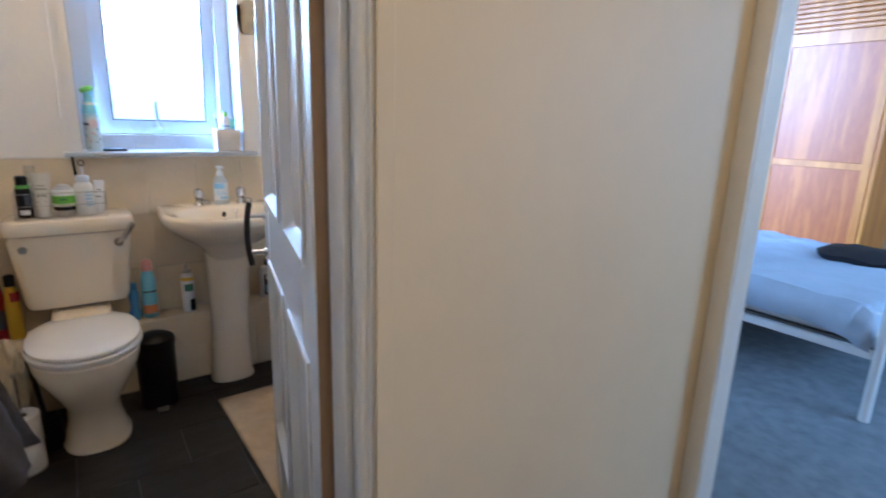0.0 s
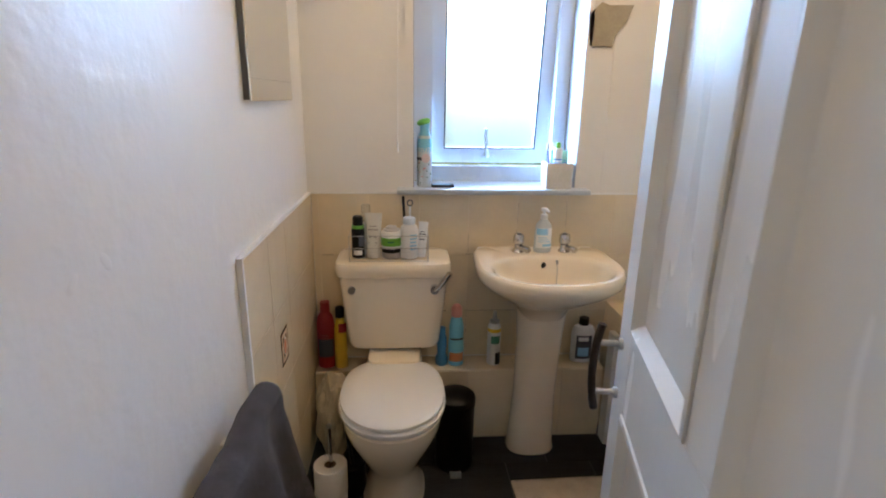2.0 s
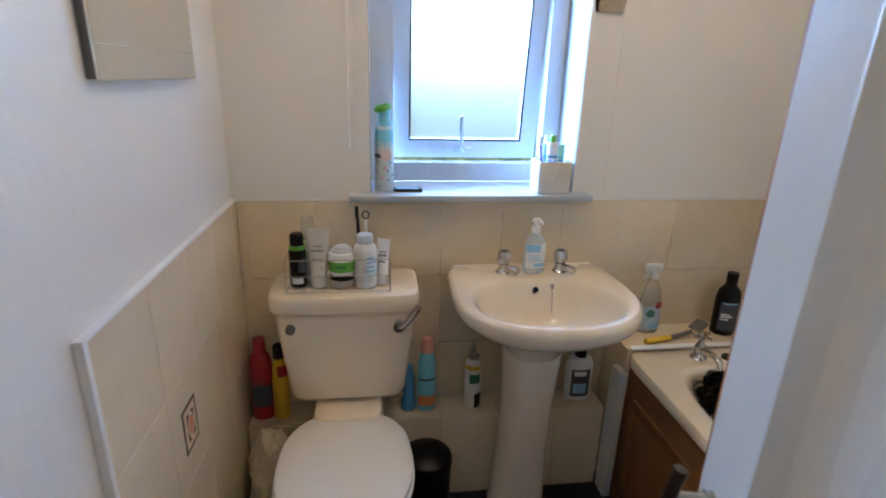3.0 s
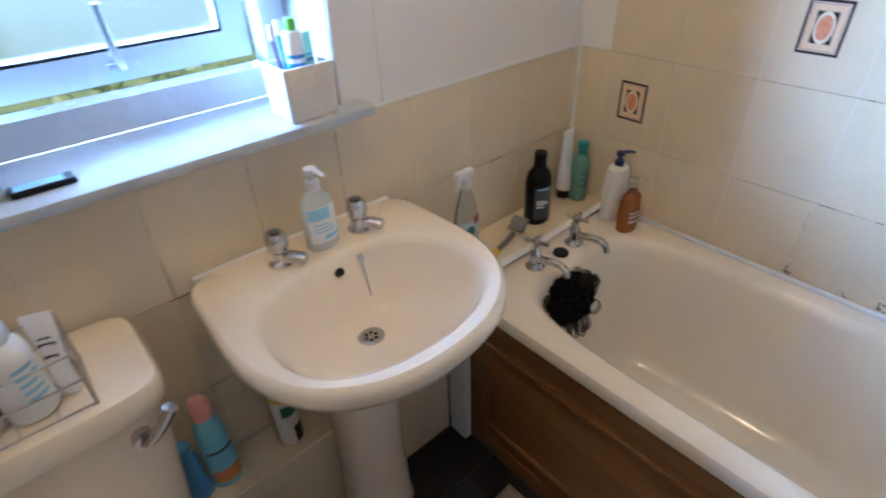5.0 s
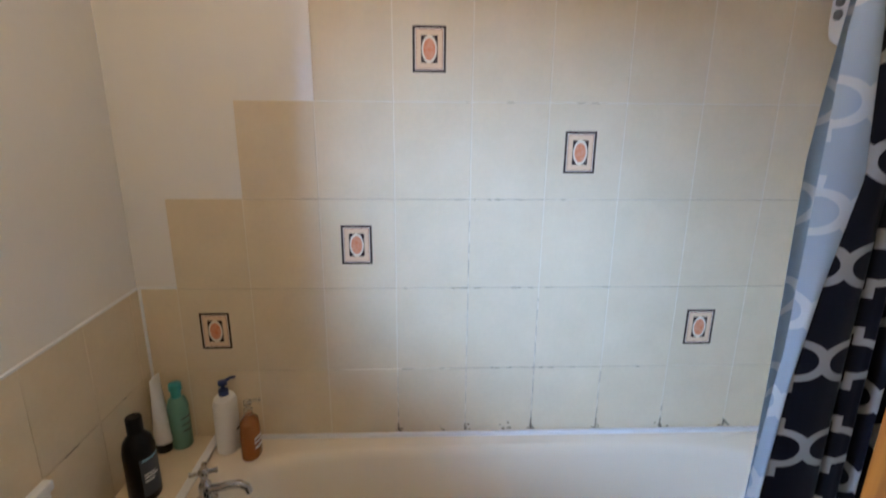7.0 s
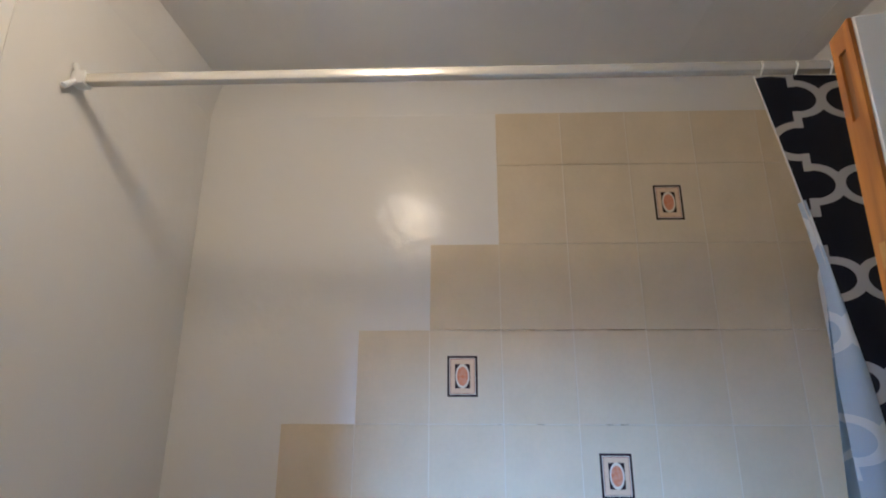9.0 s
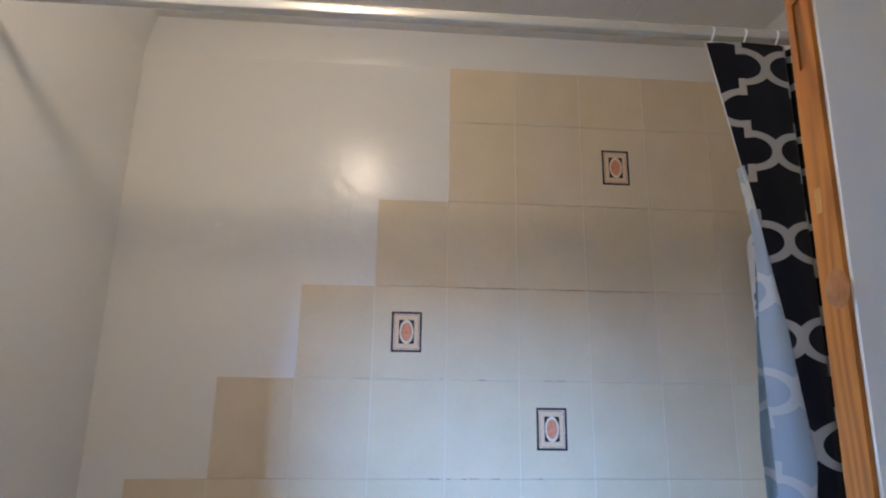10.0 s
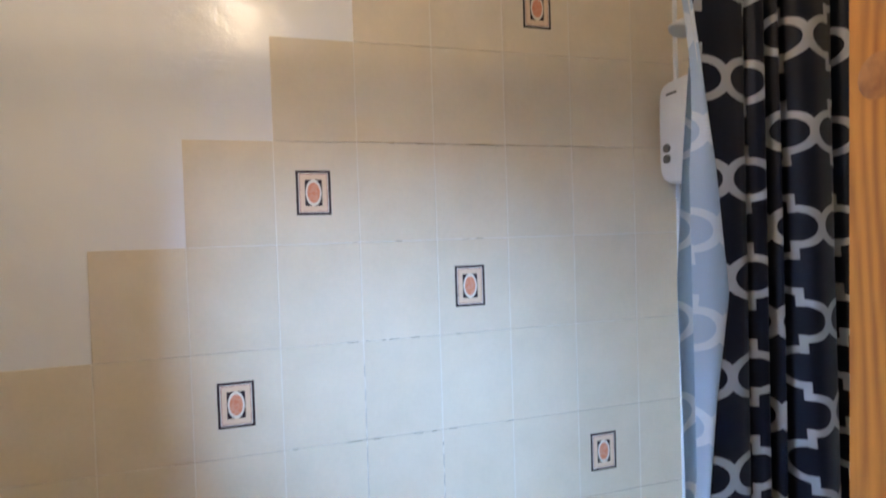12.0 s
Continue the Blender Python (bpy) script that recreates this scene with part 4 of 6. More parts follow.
rail = thing("curtain_rail", "white metal shower curtain rail", "rail", at=(RX, 1.1, RZ))
part("bar", boxed(-0.0105, 0.0105, -0.90, 0.930, -0.0105, 0.0105, 0.003, 2), mat("satin_rail", (0.72, 0.70, 0.66), 0.25, 0.5, vary=0.04), rail)
part("bracket", boxed(-0.015, 0.015, 0.912, 0.943, -0.015, 0.016, 0.005, 2), P_WHITE, rail)
part("bracket", boxed(-0.015, 0.015, -0.923, -0.892, -0.015, 0.016, 0.005, 2), P_WHITE, rail)
part("screw_arm", tube([(-0.03, 0.938, -0.03), (-0.005, 0.93, 0.0), (-0.012, 0.938, 0.032)], 0.006, 8), P_WHITE, rail)

curtain = thing("shower_curtain", "navy shower curtain with white trellis print, drawn back", "curtain", at=(RX, 0.45, RZ))


def hem_y(z):
    """Where the leading edge hangs, by height."""
    pts = [(0.30, 0.665), (0.54, 0.648), (0.82, 0.640), (1.06, 0.626), (1.25, 0.603), (1.43, 0.572), (1.65, 0.593), (1.85, 0.622), (2.05, 0.655), (2.205, 0.682)]
    for (za, ya), (zb, yb) in zip(pts, pts[1:]):
        if z <= zb:
            return ya + (yb - ya) * max(0.0, (z - za) / (zb - za))
    return pts[-1][1]


def cloth_sheet(name, rows_of, z0, z1, material, anchor, u_anchor, label="", rows=76):
    """A hanging sheet: rows_of(z) gives the plan of the cloth at a height; its print is measured along the cloth from an anchor column."""
    bm = bmesh.new()
    layer = bm.loops.layers.uv.new("UVMap")
    grid, length = [], []
    for i in range(rows + 1):
        z = z0 + (z1 - z0) * i / rows
        line = [Vector((x, y, z)) for x, y in rows_of(z)]
        grid.append([bm.verts.new(p - Vector((RX, 0.45, RZ))) for p in line])
        acc = [0.0]
        for p, q in zip(line, line[1:]):
            acc.append(acc[-1] + (q - p).length)
        length.append([k - acc[anchor] + u_anchor for k in acc])
    for i in range(rows):
        for j in range(len(grid[0]) - 1):
            f = bm.faces.new((grid[i][j], grid[i][j + 1], grid[i + 1][j + 1], grid[i + 1][j]))
            for lp, (ii, jj) in zip(f.loops, ((i, j), (i, j + 1), (i + 1, j + 1), (i + 1, j))):
                lp[layer].uv = (length[ii][jj], z0 + (z1 - z0) * ii / rows)
    return part(name, bm, material, curtain, label)


def smooth_line(pts, steps):
    """A soft curve through points of the plan."""
    out = []
    for i in range(len(pts) - 1):
        p0, p1, p2, p3 = pts[max(i - 1, 0)], pts[i], pts[i + 1], pts[min(i + 2, len(pts) - 1)]
        for k in range(steps):
            t = k / steps
            out.append(tuple(0.5 * (2 * b + (c - a) * t + (2 * a - 5 * b + 4 * c - d) * t * t + (3 * b - a - 3 * c + d) * t ** 3) for a, b, c, d in zip(p0, p1, p2, p3)))
    return out + [pts[-1]]


YB, YC = 0.522, 0.477


def front_rows(z):
    """A broad leading panel, a pocket behind its edge, tight pleats, a second broad panel and the bunched end."""
    h = hem_y(z)
    plan = [(0.0, h), (-0.008, h * 0.66 + YB * 0.34), (-0.007, h * 0.3 + YB * 0.7), (0.0, YB + 0.002), (0.032, YB + 0.036), (0.038, YB + 0.027), (0.006, YB - 0.007), (-0.004, YC + 0.020), (0.004, YC + 0.001),
            (0.050, YC + 0.012), (0.052, YC - 0.004), (0.014, 0.453), (0.008, 0.443), (0.055, 0.437), (0.055, 0.424), (0.006, 0.409), (-0.013, 0.378), (-0.010, 0.336), (0.008, 0.312), (0.050, 0.312), (0.050, 0.290), (0.0, 0.266), (0.012, 0.225)]
    low = (2.2 - z) / 1.9
    out = []
    for i, (x, y) in enumerate(plan):
        if i > 2:
            x += 0.005 * math.sin(2.1 * z + 1.7 * i)
            y += 0.0035 * math.sin(1.7 * z + 2.3 * i)
        out.append((RX - 0.012 + x - 0.015 * low, y))
    return smooth_line(out, 8)


def back_rows(z):
    out = []
    for k in range(61):
        s = k / 60
        out.append((RX + 0.055 + 0.018 * math.sin(math.pi * 2 * s * 2.2 + 0.4 * z), 0.602 - 0.085 * max(0.0, z - 1.45) - 0.31 * s + 0.004 * math.sin(5 * z)))
    return out


def edge_rows(z):
    """The leading edge turned over on itself, pale side out."""
    h = hem_y(z)
    wide = max(0.012, 0.632 - h) * min(1.0, max(0.05, (1.95 - z) / 0.3))
    low = (2.2 - z) / 1.9
    return [(RX - 0.016 - 0.015 * low + 0.020 * k / 8 - 0.010 * math.sin(math.pi * k / 8), h - 0.002 + wide * k / 8) for k in range(9)]


cloth_sheet("front_cloth", front_rows, 0.30, 2.205, M_CURTAIN, 24, 0.0508)
cloth_sheet("turned_back_cloth", back_rows, 0.62, 1.916, M_REVERSE, 0, 0.06, "pale reverse side of the print")
cloth_sheet("turned_edge", edge_rows, 0.62, 1.95, M_EDGE_CLOTH, 0, 0.09, "pale turned edge of the cloth")
hem = tube([Vector((*front_rows(z)[0], z)) - Vector((RX, 0.45, RZ)) for z in [0.30 + 1.905 * i / 40 for i in range(41)]], 0.0013, 6)
part("hem", hem, M_HEM, curtain)
for k in range(7):
    y = 0.665 - 0.066 * k
    bm = tube([(0.016 * math.sin(a), 0.004 * math.sin(2 * a), 0.021 * math.cos(a)) for a in (2 * math.pi * i / 18 for i in range(19))], 0.0019, 6)
    ring = part("ring", bm, P_WHITE, curtain)
    ring.location = (0.0, y - 0.45, -0.010)


# ---- electric shower ----
shower = thing("electric_shower", "white electric shower unit on the end wall", "shower", at=(1.862, YE + 0.005, 1.82))
part("case", turned(rounded_box(-0.105, 0.105, -0.145, 0.145, 0.0, 0.095, 0.022, 6), pose(0, 0, 0, -90, 0, 0)), P_WHITE, shower)
for z in (-0.045, -0.075):
    part("button", tube([(0.06, 0.093, z), (0.06, 0.101, z)], 0.012, 14), P_GREY, shower)
part("badge", boxed(0.02, 0.06, 0.0945, 0.0965, 0.100, 0.106), P_GREY, shower)
part("inlet", tube([(0.06, 0.04, -0.145), (0.06, 0.04, -0.19)], 0.012, 12), M_STEEL, shower)
head = thing("shower_spray_arm", "pale grey shower head on a riser bracket", "shower head", at=(1.86, YE + 0.005, 2.11))
part("arm", tube(arc((0.0, 0.0, 0.0), (0.0, 0.05, 0.02), (0.0, 0.085, -0.01), 8), 0.009, 10), M_CHROME, head)
part("rose", turned(lathe([(0.012, 0.0), (0.026, -0.016), (0.032, -0.026), (0.030, -0.032), (0, -0.034)], 24), pose(0, 0.085, -0.005, 25, 0, 0)), P_GREYWHITE, head)


# ---- mirror, towel, radiator, floor mat ----
mir = thing("wall_mirror", "plain unframed wall mirror with dark edge", "mirror", at=(XL, 1.56, 1.70))
part("backing", boxed(0.0, 0.014, -0.229, 0.229, -0.303, 0.303, 0.001, 1), P_GREY, mir)
part("glass", boxed(0.0145, 0.0195, -0.232, 0.232, -0.306, 0.306, 0.0035, 1), M_MIRROR, mir, smooth=False)
part("bevel_line", boxed(0.0196, 0.0202, -0.228, 0.228, -0.252, -0.2505), M_STEEL, mir, smooth=False)

rad = thing("radiator", "small white panel radiator under a towel", "radiator", at=(XL, 0.75, 0))
bm = bmesh.new()
box(bm, 0.055, 0.075, -0.27, 0.30, 0.14, 0.74, 0.006, 2)
part("panel", bm, M_TRIM, rad)
for k in range(13):
    part("flute", boxed(0.0755, 0.081, -0.245 + 0.04 * k, -0.22 + 0.04 * k, 0.17, 0.71, 0.004, 1), M_TRIM, rad)
part("pipe", tube([(0.06, 0.33, 0.0), (0.06, 0.33, 0.16), (0.06, 0.30, 0.17)], 0.009, 10), M_TRIM, rad)
part("valve", lathe([(0.012, 0), (0.018, 0.01), (0.018, 0.045), (0.012, 0.055), (0, 0.056)], 16, 0.06, 0.33, 0.17), P_WHITE, rad)
for y in (-0.2, 0.22):
    part("bracket", boxed(0.0, 0.054, y - 0.015, y + 0.015, 0.2, 0.7), M_TRIM, rad)

towel = thing("towel", "dark grey bath towel hung over the radiator", "towel", at=(XL + 0.07, 0.75, 0.75))


def build_towel():
    rows = []
    nn = 60
    for i in range(nn + 1):
        v = i / nn
        row = []
        for j in range(61):
            u = j / 60
            y = -0.40 + 0.70 * u
            top = 0.04 + 0.008 * noise.noise(Vector((u * 5, 1, 2)))
            drop = 0.50 - 0.10 * u + 0.05 * math.sin(u * 7)
            if v < 0.22:
                z, x = top - 0.25 + v / 0.22 * 0.22, -0.028
            elif v < 0.34:
                a = (v - 0.22) / 0.12 * math.pi
                z, x = top - 0.03 + 0.034 * math.sin(a), -0.028 * math.cos(a) + 0.012 * (1 - math.cos(a)) / 2
            else:
                k = (v - 0.34) / 0.66
                z, x = top - 0.03 - k * drop, 0.040 + 0.05 * k
                x += (0.012 + 0.045 * k) * math.sin(u * 19 + 1.2 * k) + 0.016 * k * math.sin(u * 43 + 0.8)
                y += (-0.10 * u + 0.05) * k + 0.07 * k * k * u
            row.append(Vector((x + 0.004 * noise.noise(Vector((y * 20, z * 20, 0))), y, z)))
        rows.append(row)
    ob = part("cloth", loft(rows, closed=False), M_TOWEL, towel)
    ob.modifiers.new("thick", "SOLIDIFY").thickness = 0.006


build_towel()

rug = thing("bath_mat", "beige cotton bath mat with fringed end", "mat", at=(1.12, 1.25, 0.0))
bm = bmesh.new()
rows = [[Vector((-0.21 + 0.42 * u, -0.39 + 0.78 * v, 0.011 + 0.002 * noise.noise(Vector((u * 14, v * 20, 0))))) for u in [j / 30 for j in range(31)]] for v in [i / 50 for i in range(51)]]
ob = part("mat_body", loft(rows, closed=False), M_MAT, rug)
ob.modifiers.new("thick", "SOLIDIFY").thickness = 0.009
for k in range(40):
    x = -0.205 + 0.41 * k / 39
    part("tassel", tube([(x, -0.388, 0.008), (x + 0.004 * math.sin(k), -0.41, 0.006), (x + 0.008 * math.sin(k * 2), -0.43, 0.004)], 0.003, 5), M_MAT if k % 3 else P_GREY, rug)
rug.rotation_euler.z = radians(1.5)


# ---- bottles and small things ----
def bottle(name, label, at, body, material, category="bottle", rz=0.0, sx=1.0, sy=1.0, group="", seg=24):
    """A bottle from the profile of its body: (radius, height) pairs."""
    t = thing(name, label, category, group, at=at, rz=rz)
    part("body", lathe(body, seg, sx=sx, sy=sy), material, t)
    return t


def cap(t, prof, material, name="cap", label="", sx=1.0, sy=1.0, seg=20):
    return part(name, lathe(prof, seg, sx=sx, sy=sy), material, t, label)


def wrap(t, r, z0, z1, material, a0=0, a1=360, name="label", sx=1.0, sy=1.0, lift=0.0006):
    """A printed label that follows the bottle; angles are counted from the front (-y) round to the right."""
    n = max(3, int((a1 - a0) / 12))
    rows = []
    for z, k in ((z0, 0), (z1, 0)):
        rows.append([Vector(((r + lift) * sx * math.sin(radians(a0 + (a1 - a0) * i / n)), -(r + lift) * sy * math.cos(radians(a0 + (a1 - a0) * i / n)), z)) for i in range(n + 1)])
    return part(name, loft(rows, closed=False), material, t)


def pump_head(t, z, material, r=0.012, reach=0.04, turn=0.0):
    """A collar, a stem and a nozzle that points to -y, turned about the bottle."""
    head = part("pump", lathe([(r, z - 0.002), (r, z + 0.016), (r * 0.5, z + 0.018), (r * 0.4, z + 0.030), (r * 0.95, z + 0.031), (r * 0.9, z + 0.041), (0, z + 0.042)], 18), material, t)
    a = radians(turn)
    d = Vector((math.sin(a), -math.cos(a), 0))
    part("nozzle", tube([Vector((0, 0, z + 0.037)), Vector((0, 0, z + 0.038)) + d * reach * 0.6, Vector((0, 0, z + 0.032)) + d * reach], 0.0055, 10, r1=0.004), material, head)
    return head


# --- cistern basket
CZ = 0.8285
basket = thing("wire_basket", "chrome wire basket of toiletries on the cistern", "basket", at=(0.44, 1.875, CZ))


def wire(pts, r=0.0016):
    return part("wire", tube(pts, r, 6), M_STEEL, basket)


bx, by = 0.143, 0.058
for z in (0.004, 0.052, 0.098):
    if z > 0.09:
        wire([(-bx, by, z), (bx, by, z)])
        continue
    wire([(-bx, -by, z), (bx, -by, z)])
    wire([(-bx, by, z), (bx, by, z)])
    wire([(-bx, -by, z), (-bx, by, z)])
    wire([(bx, -by, z), (bx, by, z)])
wire([(-bx, -by, 0.098), (bx, -by, 0.098)])
wire([(-bx, -by, 0.098), (-bx, by, 0.098)])
wire([(bx, -by, 0.098), (bx, by, 0.098)])
for x in (-bx, bx):
    for y in (-by, by):
        wire([(x, y, 0.0), (x, y, 0.1)])
for k in range(7):
    wire([(-bx + 0.0477 * k, -by, 0.003), (-bx + 0.0477 * k, by, 0.003)], 0.0012)
BZ = CZ + 0.0055
b = bottle("deodorant_can", "black deodorant can with a green collar", (0.325, 1.872, BZ), [(0.022, 0), (0.024, 0.004), (0.024, 0.105), (0.021, 0.115), (0.018, 0.118)], M_BLACK, "can")
cap(b, [(0.0225, 0.108), (0.0225, 0.122)], P_GREEN, "collar", "lime green collar")
cap(b, [(0.019, 0.122), (0.019, 0.150), (0.014, 0.156), (0, 0.157)], M_BLACK)
wrap(b, 0.024, 0.012, 0.030, P_WHITE, -40, 40)
wrap(b, 0.024, 0.045, 0.085, P_INK, 10, 80)
b = bottle("clear_cap_bottle", "small bottle with a clear tall cap", (0.352, 1.915, BZ), [(0.017, 0), (0.018, 0.003), (0.018, 0.12), (0.012, 0.125)], P_WHITE)
cap(b, [(0.017, 0.125), (0.017, 0.185), (0.014, 0.19), (0, 0.19)], P_CLEAR)


def squeeze_tube(name, label, at, w, h, material, cap_material, rz=0.0, lean=0.0, bar=P_INK):
    """A tube that stands on its cap and narrows to a flat crimp at the top."""
    t = thing(name, label, "tube", at=at, rz=rz)
    rings = []
    for i in range(9):
        k = i / 8
        rings.append(oval(0, lean * k, 0.022 + (h - 0.022) * k, w * (0.72 + 0.28 * k), w * (0.72 * (1 - k) + 0.03), 2.2, 24))
    part("body", loft(rings), material, t)
    part("cap", lathe([(w * 0.7, 0), (w * 0.74, 0.002), (w * 0.74, 0.022), (w * 0.6, 0.023)], 22), cap_material, t)
    for z, ww, hh in ((0.62, 0.55, 0.006), (0.70, 0.40, 0.004), (0.45, 0.45, 0.010), (0.34, 0.5, 0.004), (0.28, 0.35, 0.004)):
        y = lean * z - w * (0.72 * (1 - z) + 0.05) - 0.0012
        part("print", boxed(-w * ww, w * ww, y, y + 0.0006, h * z, h * z + hh), bar, t, smooth=False)
    return t


squeeze_tube("cream_tube", "pale grey cream tube standing on its cap", (0.381, 1.868, BZ), 0.033, 0.165, plastic("pearl_plastic", (0.62, 0.61, 0.57)), plastic("pearl_cap", (0.66, 0.65, 0.61)), -8, 0.012, plastic("grey_print", (0.30, 0.30, 0.28)))
j = bottle("lower_jar", "low black and grey jar in the basket", (0.448, 1.872, BZ), [(0.034, 0), (0.036, 0.003), (0.036, 0.018), (0.034, 0.022)], plastic("grey_print_jar", (0.42, 0.38, 0.36)), "jar")
cap(j, [(0.0365, 0.022), (0.0365, 0.034), (0.034, 0.036), (0, 0.036)], M_BLACK, "lid")
j = bottle("wax_jar", "white jar with lime green label and grey lid", (0.448, 1.872, BZ + 0.0365), [(0.034, 0), (0.037, 0.003), (0.039, 0.055), (0.037, 0.062), (0.03, 0.066)], P_WHITE, "jar")
cap(j, [(0.030, 0.062), (0.031, 0.070), (0.022, 0.073), (0.020, 0.080), (0.010, 0.083), (0, 0.083)], plastic("pale_grey_lid", (0.56, 0.57, 0.60)), "lid")
wrap(j, 0.0385, 0.012, 0.042, P_GREEN, -80, 80)
wrap(j, 0.0389, 0.026, 0.031, P_DARKGREEN, -20, 15)
b = bottle("talc_bottle", "white talcum bottle with blue printing", (0.514, 1.866, BZ), [(0.031, 0), (0.033, 0.003), (0.033, 0.105), (0.030, 0.118), (0.022, 0.126), (0.021, 0.130)], P_WHITE)
cap(b, [(0.022, 0.128), (0.0235, 0.130), (0.0235, 0.148), (0.021, 0.152), (0, 0.153)], plastic("pale_blue_cap", (0.62, 0.70, 0.80)))
for k in range(5):
    wrap(b, 0.033, 0.035 + 0.013 * k, 0.041 + 0.013 * k, P_LABELBLUE, 5, 60 - 6 * (k % 3), "print")
squeeze_tube("toothpaste_tube", "white toothpaste tube with dark printing", (0.561, 1.872, BZ), 0.020, 0.130, P_WHITE, P_WHITE, -20, 0.02)
tb = thing("black_toothbrush", "black toothbrush standing in the basket", "toothbrush", at=(0.497, 1.916, BZ))
part("handle", tube([(0, 0, 0), (0, 0, 0.10), (-0.004, 0.002, 0.19)], 0.005, 8), M_BLACK, tb)
part("bristles", boxed(-0.010, 0.0, -0.012, -0.002, 0.190, 0.222, 0.002, 1), M_BLACK, tb)
rz = thing("razor", "slim pale razor standing in the basket", "razor", at=(0.515, 1.912, BZ))
part("handle", tube([(0, 0, 0), (0.002, 0, 0.11), (0.002, -0.002, 0.185)], 0.004, 8), P_WHITE, rz)
part("head", tube([(0.002 + 0.010 * math.cos(a), -0.004, 0.197 + 0.011 * math.sin(a)) for a in (2 * math.pi * i / 14 for i in range(15))], 0.0028, 6), P_GREY, rz)

# --- basin soap
RIM = 0.8285
s = bottle("hand_soap", "clear hand soap pump bottle with blue label", (1.040, 1.950, RIM), [(0.030, 0), (0.034, 0.003), (0.035, 0.03), (0.034, 0.085), (0.030, 0.112), (0.016, 0.128), (0.013, 0.134)], P_LIQUID, "soap bottle", sy=0.66)
wrap(s, 0.0353, 0.020, 0.100, P_WHITE, -58, 58, sy=0.66)
wrap(s, 0.0353, 0.072, 0.098, P_LABELBLUE, -55, 20, "print", sy=0.66, lift=0.0012)
wrap(s, 0.0353, 0.026, 0.036, P_LABELBLUE, -10, 54, "print", sy=0.66, lift=0.0012)
for k in range(3):
    wrap(s, 0.0353, 0.044 + 0.008 * k, 0.047 + 0.008 * k, P_LABELBLUE, -40, 40 - 12 * k, "print", sy=0.66, lift=0.0012)
pump_head(s, 0.134, P_WHITE, 0.014, 0.036, 15)

# --- pipe boxing top
LZ = 0.3282
b = bottle("air_spray_can", "white and black spray can with yellow band", (0.868, 1.972, LZ), [(0.026, 0), (0.028, 0.004), (0.028, 0.165), (0.026, 0.172), (0.018, 0.190), (0.014, 0.194)], P_WHITE, "spray can")
wrap(b, 0.028, 0.150, 0.166, P_YELLOW)
wrap(b, 0.028, 0.004, 0.060, M_BLACK, 5, 150)
wrap(b, 0.028, 0.100, 0.135, P_DARKGREEN, -35, 45)
cap(b, [(0.020, 0.186), (0.021, 0.196), (0.010, 0.200), (0.008, 0.222), (0.006, 0.236), (0, 0.237)], M_STEEL, "nozzle")
b = bottle("toilet_cleaner", "sky blue cleaner bottle with pink cap", (0.708, 1.970, LZ), [(0.028, 0), (0.032, 0.004), (0.033, 0.08), (0.030, 0.13), (0.031, 0.17), (0.024, 0.205), (0.016, 0.222)], P_SKY, sy=0.8)
cap(b, [(0.020, 0.218), (0.023, 0.222), (0.022, 0.255), (0.014, 0.268), (0, 0.27)], P_PINK)
wrap(b, 0.033, 0.022, 0.062, P_ORANGE, -60, 60, sy=0.8)
wrap(b, 0.032, 0.12, 0.128, P_INK, -50, 60, sy=0.8, lift=0.002)
b = bottle("blue_bottle", "small dark blue bottle on the pipe boxing", (0.648, 1.975, LZ), [(0.024, 0), (0.026, 0.003), (0.026, 0.03), (0.018, 0.05), (0.022, 0.12), (0.014, 0.140)], P_BLUE)
cap(b, [(0.016, 0.138), (0.016, 0.165), (0, 0.167)], P_BLUE)
b = bottle("bleach_bottle", "white bottle with dark blue label on the boxing", (1.253, 1.985, LZ), [(0.047, 0), (0.050, 0.004), (0.050, 0.135), (0.040, 0.160), (0.018, 0.170)], P_WHITE, sy=0.55)
cap(b, [(0.020, 0.168), (0.021, 0.170), (0.020, 0.198), (0, 0.2)], M_BLACK)
wrap(b, 0.050, 0.018, 0.125, P_INK, -42, 42, sy=0.55)
wrap(b, 0.050, 0.030, 0.070, P_LABELBLUE, -30, 25, "print", sy=0.55, lift=0.0012)
wrap(b, 0.050, 0.100, 0.118, P_WHITE, -30, 20, "print", sy=0.55, lift=0.0012)
b = bottle("red_cleaner_bottle", "dark red cleaner bottle in the corner", (0.172, 1.975, LZ), [(0.032, 0), (0.036, 0.004), (0.036, 0.19), (0.030, 0.225), (0.017, 0.245)], P_RED, sy=0.8)
cap(b, [(0.020, 0.243), (0.021, 0.248), (0.019, 0.285), (0, 0.287)], P_RED)
wrap(b, 0.036, 0.05, 0.13, P_INK, -50, 60, sy=0.8)
wrap(b, 0.036, 0.125, 0.155, P_CLEAR, -30, 20, "print", sy=0.8, lift=0.0012)
b = bottle("yellow_cleaner_bottle", "yellow cleaner bottle with black cap", (0.232, 1.965, LZ), [(0.024, 0), (0.027, 0.004), (0.026, 0.14), (0.022, 0.19), (0.014, 0.225)], P_YELLOW, sy=0.8)
cap(b, [(0.018, 0.222), (0.018, 0.262), (0.012, 0.268), (0, 0.268)], M_BLACK)
wrap(b, 0.0265, 0.16, 0.20, P_RED, -10, 70, sy=0.8)

bag = thing("carrier_bag", "crumpled thin carrier bag behind the toilet", "bag", at=(0.215, 1.83, 0.0))
bm = bmesh.new()
bmesh.ops.create_icosphere(bm, subdivisions=4, radius=1.0)
